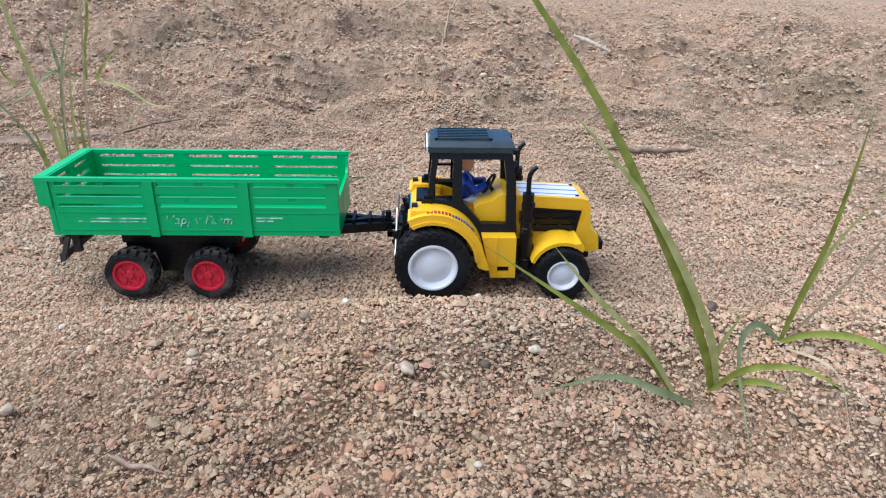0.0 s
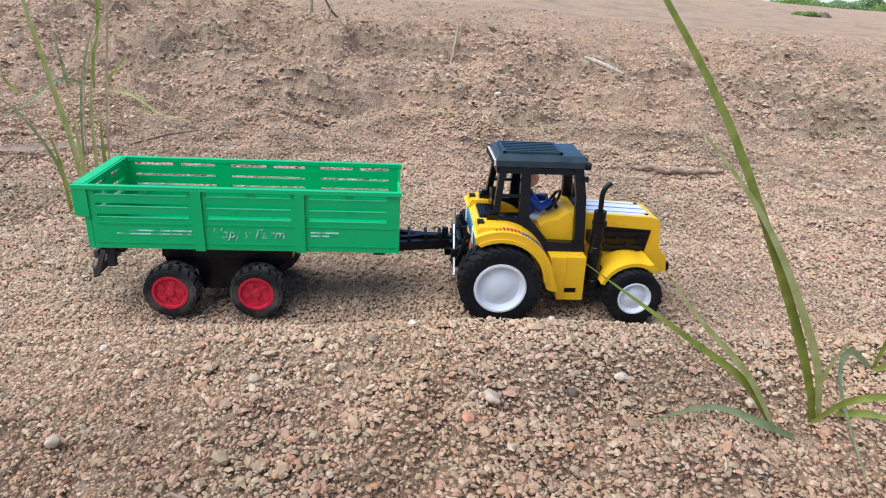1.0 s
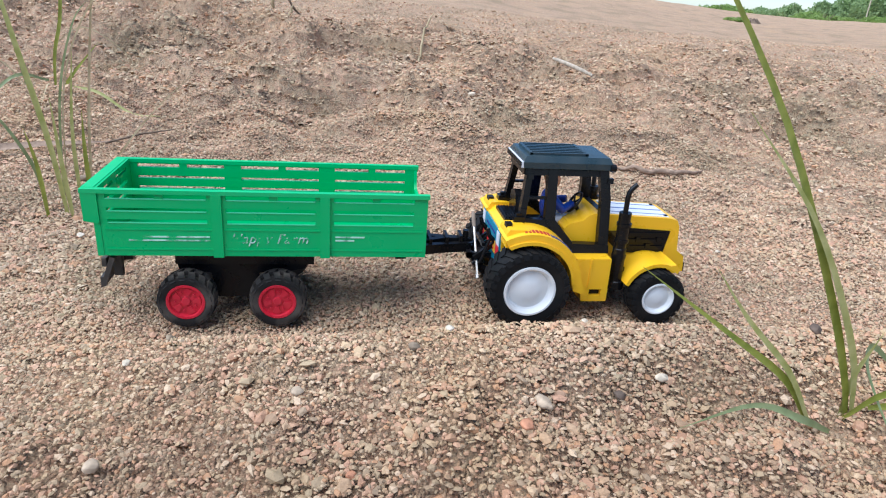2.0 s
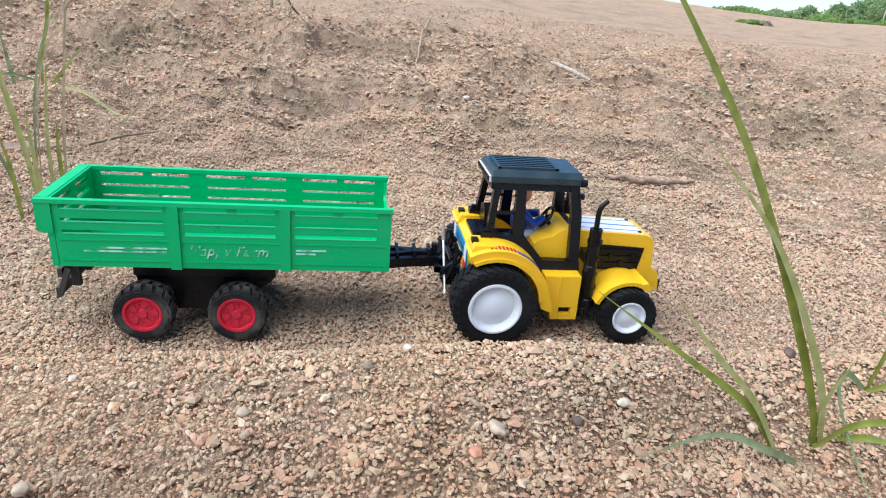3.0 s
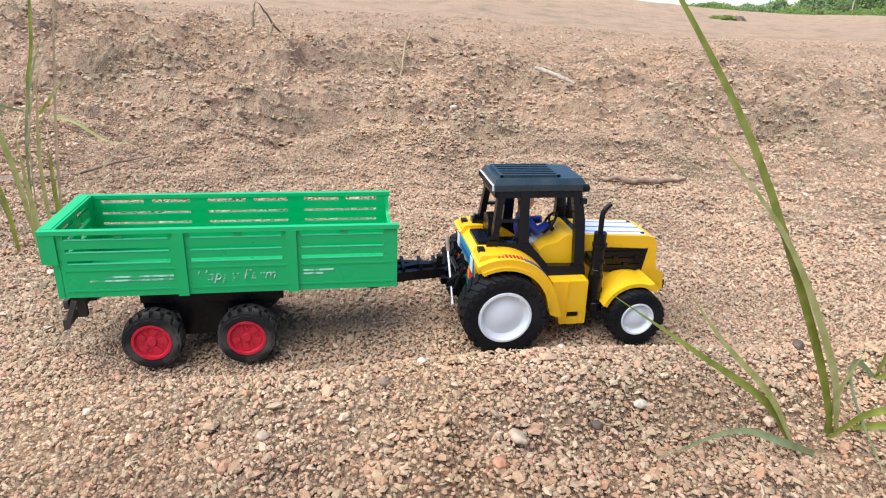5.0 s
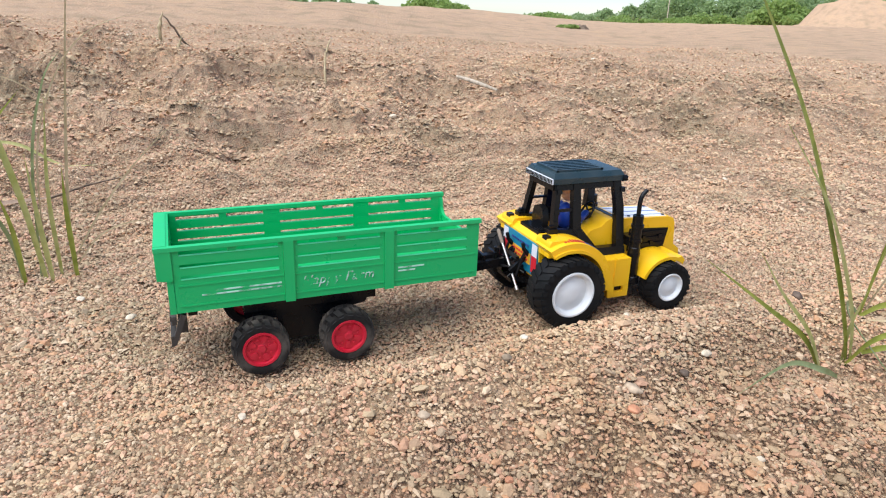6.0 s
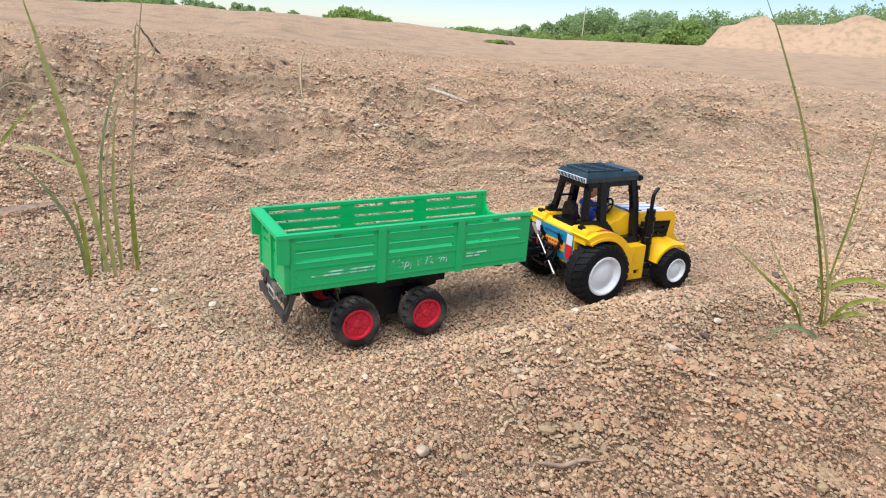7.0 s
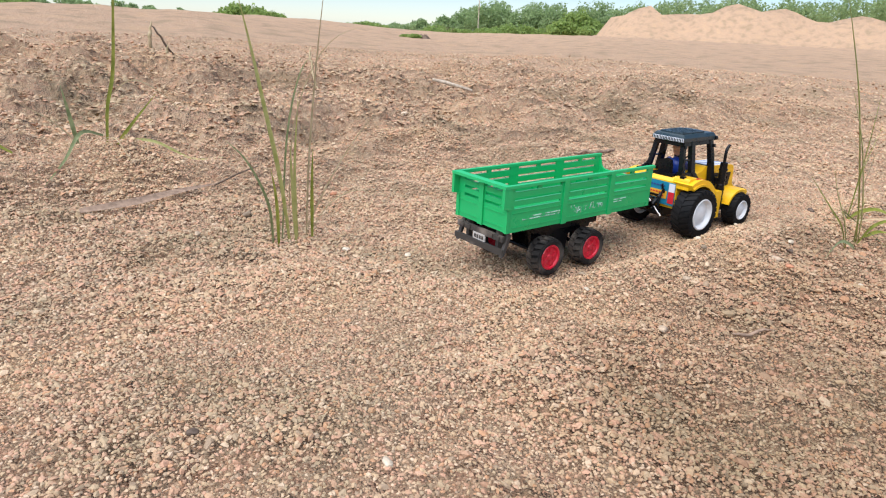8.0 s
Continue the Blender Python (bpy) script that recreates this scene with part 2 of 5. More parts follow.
def add_box(bm, x0, x1, y0, y1, z0, z1):
    vs = [bm.verts.new((x, y, z)) for x in (x0, x1) for y in (y0, y1) for z in (z0, z1)]
    for f in ((0, 1, 3, 2), (4, 6, 7, 5), (0, 4, 5, 1), (2, 3, 7, 6), (0, 2, 6, 4), (1, 5, 7, 3)):
        bm.faces.new([vs[k] for k in f])
    return vs


def box(x0, x1, y0, y1, z0, z1, b=0.0006, seg=2):
    bm = bmesh.new()
    add_box(bm, x0, x1, y0, y1, z0, z1)
    bevel(bm, b, seg)
    return bm


def boxes(rows, b=0.0004, seg=1):
    bm = bmesh.new()
    for r in rows:
        add_box(bm, *r)
    bevel(bm, b, seg)
    return bm


def add_prism(bm, poly, a0, a1, axis="y"):
    """A polygon in the plane across the axis, drawn out from a0 to a1."""
    def put(u, v, a):
        return {"y": (u, a, v), "x": (a, u, v), "z": (u, v, a)}[axis]
    lo = [bm.verts.new(put(u, v, a0)) for u, v in poly]
    hi = [bm.verts.new(put(u, v, a1)) for u, v in poly]
    k = len(poly)
    bm.faces.new(lo)
    bm.faces.new(hi[::-1])
    for i in range(k):
        bm.faces.new((lo[i], hi[i], hi[(i + 1) % k], lo[(i + 1) % k]))


def prism(poly, a0, a1, b=0.0006, axis="y", seg=2):
    bm = bmesh.new()
    add_prism(bm, poly, a0, a1, axis)
    bevel(bm, b, seg)
    return bm


def add_lathe(bm, profile, cx, cy, cz, steps=48, closed=True):
    """Turns (radius, y) points round the y axis."""
    rings = []
    for s in range(steps):
        a = 2 * math.pi * s / steps
        rings.append([bm.verts.new((cx + r * math.cos(a), cy + y, cz + r * math.sin(a))) for r, y in profile])
    k = len(profile)
    for s in range(steps):
        p, q = rings[s], rings[(s + 1) % steps]
        for i in range(k if closed else k - 1):
            bm.faces.new((p[i], p[(i + 1) % k], q[(i + 1) % k], q[i]))
    bmesh.ops.remove_doubles(bm, verts=bm.verts[:], dist=1e-6)


def add_tube(bm, path, radii, sides=10):
    """A round bar along a path of points; radii for each point."""
    pts = [Vector(p) for p in path]
    rings = []
    ref = Vector((0.31, 0.77, 0.13))
    for i, p in enumerate(pts):
        d = (pts[min(i + 1, len(pts) - 1)] - pts[max(i - 1, 0)]).normalized()
        u = d.cross(ref).normalized()
        v = d.cross(u).normalized()
        r = radii[i] if isinstance(radii, (list, tuple)) else radii
        rings.append([bm.verts.new(p + r * (math.cos(a) * u + math.sin(a) * v)) for a in [2 * math.pi * k / sides for k in range(sides)]])
    for a, b in zip(rings, rings[1:]):
        for k in range(sides):
            bm.faces.new((a[k], a[(k + 1) % sides], b[(k + 1) % sides], b[k]))
    bm.faces.new(rings[0][::-1])
    bm.faces.new(rings[-1])


def tube(path, radii, sides=10):
    bm = bmesh.new()
    add_tube(bm, path, radii, sides)
    return bm


# ---------------------------------------------------------------- ground


def lattice(ix, iy, seed):
    h = (ix.astype(np.int64) * 374761393 + iy.astype(np.int64) * 668265263 + seed * 974634777) & 0x7FFFFFFF
    h = ((h ^ (h >> 13)) * 1274126177) & 0x7FFFFFFF
    return ((h ^ (h >> 16)) & 0xFFFF) / 65535.0


def vnoise(x, y, seed):
    ix, iy = np.floor(x), np.floor(y)
    fx, fy = x - ix, y - iy
    fx, fy = fx * fx * (3 - 2 * fx), fy * fy * (3 - 2 * fy)
    a, b = lattice(ix, iy, seed), lattice(ix + 1, iy, seed)
    c, d = lattice(ix, iy + 1, seed), lattice(ix + 1, iy + 1, seed)
    return (a + (b - a) * fx) * (1 - fy) + (c + (d - c) * fx) * fy - 0.5


def fbm(x, y, scale, seed, octaves=3):
    out, amp = 0.0, 1.0
    for k in range(octaves):
        out = out + amp * vnoise(x / scale + 17.3 * k, y / scale - 9.1 * k, seed + k)
        scale, amp = scale / 2.1, amp * 0.5
    return out


def smooth(v):
    v = np.clip(v, 0, 1)
    return v * v * (3 - 2 * v)


def ground(x, y):
    """Height of the sand: a wheel track, a low bank beside it, rough mounds behind, a gentle fall into the distance."""
    x, y = np.asarray(x, float), np.asarray(y, float)
    d = np.hypot(x - 0.2, y - 0.1)
    z = -0.0142 + 0.0055 * smooth((x - 0.13) / 0.16)
    near = smooth((3.0 - d) / 1.4)
    off = smooth((np.abs(y - 0.035) - 0.075) / 0.09)
    rough = near * np.maximum(off, smooth((np.abs(x - 0.2) - 0.3) / 0.3) * 0.6)
    bank = -0.058 + 0.016 * vnoise(x / 0.16, x * 0 + 2.2, 5)
    z = z + (0.0195 + 0.0035 * smooth((0.42 - x) / 0.2) + 0.009 * vnoise(x / 0.2, x * 0 + 7.7, 8)) * np.exp(-(np.abs((y - bank) / np.where(y > bank, 0.010, 0.075)) ** 1.7)) * smooth((x + 0.15) / 0.3) * near
    clods = smooth((x - 0.02) / 0.2) * smooth((-0.06 - y) / 0.06)
    z = z + rough * (0.022 * fbm(x, y, 0.17, 11) + (0.009 + 0.009 * clods) * fbm(x, y, 0.045, 21))
    z = z + near * 0.0016 * fbm(x, y, 0.018, 31, 2) * (0.35 + 0.65 * off)
    z = z + near * (0.0055 * vnoise(x / 0.55 + 3.1, (y + 0.05 * x) / 0.028, 141) * (0.25 + 0.75 * off) + 0.0012 * vnoise(x / 0.3, (y + 0.05 * x) / 0.011, 151))
    back = smooth((y - 0.28) / 0.5)
    z = z + back * (0.018 + 0.088 * fbm(x, y, 0.42, 41) * (0.3 + 0.7 * near) + near * (0.030 * fbm(x, y, 0.11, 51) + 0.010 * fbm(x, y, 0.035, 55)))
    crust = smooth((fbm(x, y * 1.5, 0.075, 57, 4) + 0.30 * vnoise(x / 0.5, y / 0.4, 58) - 0.20) / 0.05)
    z = z + near * back * (0.010 + 0.006 * vnoise(x / 0.05, y / 0.05, 59)) * crust * 0.8 * (0.35 + 0.65 * smooth((1.0 - x) / 0.5))
    ledge = fbm(x, y * 1.9, 0.24, 61, 4)
    for cut, step in ((-0.22, 0.016), (0.02, 0.018), (0.24, 0.020)):
        z = z + near * back * step * smooth((ledge - cut) / 0.035)
    z = z + 0.085 * np.exp(-(((x + 0.35) / 0.42) ** 2 + ((y - 1.15) / 0.4) ** 2))
    z = z + 0.05 * np.exp(-(((x - 0.35) / 0.25) ** 2 + ((y - 0.95) / 0.22) ** 2))
    z = z - 0.10 * np.clip(-0.09 - y, 0, 0.5)
    # the sand rises to a crest and falls away behind it; the crest is nearer and higher to the back, lower beyond the tractor
    az = np.degrees(np.arctan2(y, x))
    dist = np.hypot(x, y)
    crest_at = np.interp(az, [-60, 20, 50, 62, 75, 95, 150], [14, 16, 16, 12, 7.5, 6, 8])
    crest = 0.235 + crest_at * np.interp(az, [-60, 42, 52, 56, 61, 66, 75, 100], [-0.0114, -0.0114, -0.0160, -0.0155, -0.0106, -0.0062, -0.0042, -0.0058])
    climb = smooth((dist - 1.3) / (crest_at - 1.3))
    far = smooth((dist - 2) / 4)
    z = z + climb * (crest + 0.0142) - 0.0225 * np.clip(dist - crest_at, 0, None)
    z = z + far * (0.022 * fbm(x, y, 2.6, 71) + 0.022 * fbm(x, y, 0.7, 81))
    # heaped sand piles with a saddle between their tops
    top = np.interp(az, [-10, 8, 16, 21.5, 24.5, 28, 31.2, 33.1, 35.0, 36.6, 38.2, 39.4, 41.6], [0.3, 0.5, 0.85, 0.92, 0.93, 1.16, 1.10, 0.84, 0.98, 1.04, 0.86, 0.55, -0.35])
    heap = top * (1 + 0.10 * fbm(x, y, 1.1, 91)) - 0.62 * np.abs(dist - 22)
    return np.where((az < 41.6) & (az > -10) & (dist > 12), np.maximum(z, heap), z)


def ground_sheet():
    def lines(lo, hi, step):
        """Even lines over the part that is seen close by, wider and wider ones out to the horizon."""
        out = list(np.arange(lo, hi, step))
        w = step
        while out[-1] < 2500:
            w *= 1.04 if out[-1] < 40 else 1.3
            out.append(out[-1] + w)
        w = step
        while out[0] > -2500:
            w *= 1.13
            out.insert(0, out[0] - w)
        return np.array(out)

    X, Y = np.meshgrid(lines(-0.75, 1.15, 0.0068), lines(-0.45, 1.45, 0.0076), indexing="ij")
    Z = ground(X, Y) - 0.0024 - 0.0045 * smooth((np.hypot(X - 0.25, Y - 0.25) - 0.2) / 0.5)
    co = np.stack([X, Y, Z], -1).reshape(-1, 3)
    i = np.arange(X.size).reshape(X.shape)
    quads = np.stack([i[:-1, :-1], i[1:, :-1], i[1:, 1:], i[:-1, 1:]], -1).reshape(-1, 4)
    me = bpy.data.meshes.new("ground")
    me.vertices.add(len(co))
    me.vertices.foreach_set("co", co.ravel())
    me.loops.add(quads.size)
    me.loops.foreach_set("vertex_index", quads.ravel().astype(np.int32))
    me.polygons.add(len(quads))
    me.polygons.foreach_set("loop_start", np.arange(0, quads.size, 4, dtype=np.int32))
    me.polygons.foreach_set("use_smooth", np.ones(len(quads), bool))
    me.update(calc_edges=True)
    me.materials.append(SAND)
    ob = new("ground", me)
    return tagged(ob, "pinkish tan sandy gravel with tracks and low mounds", "ground", kind="structure")


ground_sheet()

ICO_V = []
_g = (1 + 5 ** 0.5) / 2
for a, b in ((1, _g), (-1, _g), (1, -_g), (-1, -_g)):
    ICO_V += [(0, a, b), (a, b, 0), (b, 0, a)]
ICO_V = np.array(ICO_V) / math.hypot(1, _g)
ICO_F = [(a, b, c) for a in range(12) for b in range(a + 1, 12) for c in range(b + 1, 12)
         if max(np.linalg.norm(ICO_V[a] - ICO_V[b]), np.linalg.norm(ICO_V[b] - ICO_V[c]), np.linalg.norm(ICO_V[a] - ICO_V[c])) < 1.1]
ICO_F = np.array([(a, b, c) if np.dot(np.cross(ICO_V[b] - ICO_V[a], ICO_V[c] - ICO_V[a]), ICO_V[a]) > 0 else (a, c, b) for a, b, c in ICO_F])
OCT_V = np.array([(1, 0, 0), (-1, 0, 0), (0, 1, 0), (0, -1, 0), (0, 0, 1), (0, 0, -1)], float)
OCT_F = np.array([(0, 2, 4), (2, 1, 4), (1, 3, 4), (3, 0, 4), (2, 0, 5), (1, 2, 5), (3, 1, 5), (0, 3, 5)])


def triangles_object(name, co, faces, material):
    me = bpy.data.meshes.new(name)
    me.vertices.add(len(co))
    me.vertices.foreach_set("co", np.ascontiguousarray(co, dtype=np.float32).ravel())
    me.loops.add(faces.size)
    me.loops.foreach_set("vertex_index", faces.ravel().astype(np.int32))
    me.polygons.add(len(faces))
    me.polygons.foreach_set("loop_start", np.arange(0, faces.size, faces.shape[1], dtype=np.int32))
    me.polygons.foreach_set("use_smooth", np.zeros(len(faces), bool))
    me.update(calc_edges=True)
    me.materials.append(material)
    return new(name, me)


def random_turns(rng, count):
    q = rng.normal(size=(count, 4))
    q /= np.linalg.norm(q, axis=1, keepdims=True)
    w, x, y, z = q.T
    return np.stack([1 - 2 * (y * y + z * z), 2 * (x * y - z * w), 2 * (x * z + y * w),
                     2 * (x * y + z * w), 1 - 2 * (x * x + z * z), 2 * (y * z - x * w),
                     2 * (x * z - y * w), 2 * (y * z + x * w), 1 - 2 * (x * x + y * y)], -1).reshape(-1, 3, 3)


CHIP_V = np.array([(math.cos(a), math.sin(a), -0.15) for a in [math.pi / 3 * k for k in range(6)]] + [(0.62 * math.cos(a), 0.62 * math.sin(a), 0.72) for a in [math.pi / 6 + 2 * math.pi / 3 * k for k in range(3)]])
CHIP_F = np.array([(6, 7, 8), (0, 1, 6), (1, 2, 6), (2, 7, 6), (2, 3, 7), (3, 4, 7), (4, 8, 7), (4, 5, 8), (5, 0, 8), (0, 6, 8)])
CAP_V, CAP_F = OCT_V[:5], OCT_F[:4]


def settled_turns(rng, count, tilt):
    """Turns of stones that lie flat: any way round, tipped a little."""
    a, p, q = rng.uniform(0, 2 * math.pi, count), rng.normal(0, tilt, count), rng.normal(0, tilt, count)
    ca, sa, cp, sp, cq, sq = np.cos(a), np.sin(a), np.cos(p), np.sin(p), np.cos(q), np.sin(q)
    one, nil = np.ones(count), np.zeros(count)
    turn = np.stack([ca, -sa, nil, sa, ca, nil, nil, nil, one], -1).reshape(-1, 3, 3)
    tip = np.stack([one, nil, nil, nil, cp, -sp, nil, sp, cp], -1).reshape(-1, 3, 3)
    lean = np.stack([cq, nil, sq, nil, one, nil, -sq, nil, cq], -1).reshape(-1, 3, 3)
    return tip @ lean @ turn


def grains(rng, x0, x1, y0, y1, step, mean, spread, verts, faces, limit=0.95, sink=0.30):
    gx, gy = np.meshgrid(np.arange(x0, x1, step), np.arange(y0, y1, step), indexing="ij")
    n = gx.size
    px = gx.ravel() + rng.uniform(-0.6, 0.6, n) * step
    py = gy.ravel() + rng.uniform(-0.6, 0.6, n) * step
    # the loose gravel thins out unevenly into plain sand
    reach = np.hypot((px - 0.40) / 1.80, (py - 0.70) / 1.80) + 0.30 * fbm(px, py, 0.45, 161) + rng.uniform(-0.22, 0.22, n)
    px, py = px[reach < limit], py[reach < limit]
    n = px.size
    r = np.clip(mean * np.exp(rng.normal(0, spread, n)), mean * 0.5, mean * 2.6)
    r = r * (0.90 + 0.24 * smooth((fbm(px, py, 0.09, 131) + 0.35) / 0.7))
    shape = r[:, None] * np.stack([rng.uniform(0.95, 1.65, n), rng.uniform(0.75, 1.10, n), rng.uniform(0.45, 0.80, n)], -1)
    rough = 0.13 if len(verts) > 9 else 0.26
    v = verts[None] * (1 + rng.uniform(-rough, rough, (n, len(verts), 1))) * shape[:, None, :]
    v = np.einsum("nij,nvj->nvi", settled_turns(rng, n, 0.30), v)
    pz = ground(px, py) + r * rng.uniform(-0.25, 0.45, n) - r * sink
    v += np.stack([px, py, pz], -1)[:, None, :]
    f = faces[None] + (np.arange(n) * len(verts))[:, None, None]
    return v.reshape(-1, 3), f.reshape(-1, 3)


def gravel_field():
    rng = np.random.default_rng(7)
    spans = [
        (-0.62, 0.75, -0.37, -0.03, 0.0025, 0.00108, 0.36, CHIP_V, CHIP_F),
        (-0.62, 0.75, -0.03, 0.06, 0.0024, 0.00100, 0.33, CHIP_V, CHIP_F),
        (-0.62, 0.75, 0.06, 0.62, 0.0029, 0.00142, 0.36, CAP_V, CAP_F),
        (0.75, 2.10, -0.37, 0.62, 0.0056, 0.0019, 0.36, CAP_V, CAP_F),
        (-1.50, -0.62, -0.37, 0.62, 0.0060, 0.0020, 0.36, CAP_V, CAP_F),
        (-1.10, 1.90, -1.30, -0.37, 0.0125, 0.0026, 0.36, CAP_V, CAP_F),
        (-1.40, 2.10, 0.62, 2.40, 0.0070, 0.0026, 0.36, CAP_V, CAP_F),
        (-2.4, 3.6, 1.60, 3.6, 0.018, 0.0032, 0.42, CAP_V, CAP_F, 2.0),
        (1.80, 3.6, -1.6, 1.60, 0.018, 0.0032, 0.42, CAP_V, CAP_F, 2.0),
        (-0.62, 1.2, -0.40, 1.2, 0.034, 0.0021, 0.34, ICO_V, ICO_F),
        (0.05, 0.75, -0.30, -0.06, 0.016, 0.0022, 0.36, ICO_V, ICO_F),
    ]
    vs, fs, k = [], [], 0
    for s in spans:
        v, f = grains(rng, *s)
        vs.append(v)
        fs.append(f + k)
        k += len(v)
    ob = triangles_object("gravel", np.concatenate(vs), np.concatenate(fs), GRAVEL)
    return tagged(ob, "loose pink, tan and grey gravel grains over the sand", "gravel", kind="stuff")


gravel_field()

# ---------------------------------------------------------------- wheels


def tyre_mesh(r, width, rim, lugs, depth, material, slant):
    bm = bmesh.new()
    h = width / 2
    add_lathe(bm, [(rim, -h * 0.92), (rim + (r - rim) * 0.35, -h * 1.04), (r - (r - rim) * 0.18, -h * 0.96), (r - depth, -h * 0.72), (r - depth, h * 0.72),
                   (r - (r - rim) * 0.18, h * 0.96), (rim + (r - rim) * 0.35, h * 1.04), (rim, h * 0.92)], 0, 0, 0, 64)
    for side in (-1, 1):
        for k in range(lugs):
            a0 = 2 * math.pi * (k + (0.5 if side > 0 else 0)) / lugs
            w = 2 * math.pi / lugs * 0.30
            vs = []
            for y, turn in ((side * h * 0.03, slant), (side * h * 0.98, 0.0)):
                for rr in (r - depth * 1.6, r if abs(y) < h * 0.5 else r - depth * 0.4):
                    for e in (-1, 1):
                        a = a0 + e * w + turn
                        vs.append(bm.verts.new((rr * math.cos(a), y, rr * math.sin(a))))
            for f in ((0, 1, 3, 2), (4, 6, 7, 5), (0, 4, 5, 1), (2, 3, 7, 6), (0, 2, 6, 4), (1, 5, 7, 3)):
                bm.faces.new([vs[i] for i in f])
            # side shoulder of the lug running down the wall
            vs = []
            for rr, yy in ((r - depth * 0.9, h * 1.0), (r - (r - rim) * 0.42, h * 1.08)):
                for e in (-1, 1):
                    for t in (0.0, -0.14 * h):
                        a = a0 + e * w
                        vs.append(bm.verts.new((rr * math.cos(a), side * (yy + t), rr * math.sin(a))))
            for f in ((0, 1, 3, 2), (4, 6, 7, 5), (0, 4, 5, 1), (2, 3, 7, 6), (0, 2, 6, 4), (1, 5, 7, 3)):
                bm.faces.new([vs[i] for i in f])
    return mesh_from("tyre", bm, material, 40)


def white_rim_mesh(r, width):
    """Dished white rim with a raised lip, a stepped ring and a flat hub; outer face towards -y."""
    bm = bmesh.new()
    h = width / 2
    add_lathe(bm, [(0.0, -h * 0.84), (r * 0.22, -h * 0.83), (r * 0.42, -h * 0.78), (r * 0.46, -h * 0.74), (r * 0.68, -h * 0.66), (r * 0.76, -h * 0.60), (r * 0.82, -h * 0.68),
                   (r * 0.86, -h * 0.90), (r * 0.92, -h * 1.02), (r * 0.99, -h * 1.02), (r * 1.02, -h * 0.9), (r * 1.02, h * 0.98), (r * 0.92, h * 0.98),
                   (r * 0.86, h * 0.78), (0.0, h * 0.72)], 0, 0, 0, 56, closed=False)
    return mesh_from("rim", bm, WHITE, 30)


def red_rim_mesh(r, width):
    """Red rim with a lip, five shallow pockets and a small hub boss."""
    bm = bmesh.new()
    h = width / 2
    add_lathe(bm, [(0.0, -h * 0.84), (r * 0.20, -h * 0.84), (r * 0.24, -h * 0.70), (r * 0.34, -h * 0.66), (r * 0.80, -h * 0.72), (r * 0.86, -h * 0.96),
                   (r * 0.98, -h * 0.98), (r * 1.02, -h * 0.88), (r * 1.02, h * 0.6), (0.0, h * 0.6)], 0, 0, 0, 48, closed=False)
    for k in range(5):
        a0 = 2 * math.pi * k / 5 + 0.3
        poly = [(r * q * math.cos(a0 + e), r * q * math.sin(a0 + e)) for q, e in ((0.36, -0.22), (0.74, -0.30), (0.78, 0.0), (0.74, 0.30), (0.36, 0.22))]
        add_prism(bm, poly, -h * 0.80, -h * 0.5)
    for k in range(5):
        a0 = 2 * math.pi * (k + 0.5) / 5 + 0.3
        add_lathe(bm, [(0.0, -h * 0.82), (r * 0.055, -h * 0.82), (r * 0.06, -h * 0.6), (0.0, -h * 0.6)], r * 0.55 * math.cos(a0), 0, r * 0.55 * math.sin(a0), 10, closed=False)
    return mesh_from("rim", bm, RED, 30)


def wheel(parent, x, y, z, meshes, far, turn, tyre_label, rim_label):
    w = new("wheel")
    w.parent = parent
    w.matrix_local = pose(x, y, z, 0, turn, 180 if far else 0)
    for nm, me, lb in (("tyre", meshes[0], tyre_label), ("rim", meshes[1], rim_label)):
        p = new(nm, me)
        p.parent = w
        tagged(p, label=lb)
    return w


# ---------------------------------------------------------------- trailer


def side_wall(y_in, y_out):
    """Slatted side: rails and posts left standing between three rows of slots, solid below."""
    t0, t1 = sorted((y_in, y_out))
    rows = [(0.0, 0.225, t0, t1, 0.0798, 0.083)]
    rows += [(0.0095, 0.2245, t0, t1, 0.037, 0.0603)]
    rows += [(0.0095, 0.2245, t0, t1, 0.0627, 0.0683), (0.0095, 0.2245, t0, t1, 0.0707, 0.0768)]
    for x0, x1 in ((0.0, 0.014), (0.0765, 0.089), (0.1475, 0.160), (0.2150, 0.2245)):
        rows.append((x0 if x0 > 0 else 0.006, x1, t0 + 0.0001, t1 - 0.0001, 0.0596, 0.0802))
    for a in (0.0440, 0.1170, 0.1860):
        rows.append((a, a + 0.0055, t0 + 0.0001, t1 - 0.0001, 0.0760, 0.0802))
    bm = boxes(rows, 0.0003)
    return bm


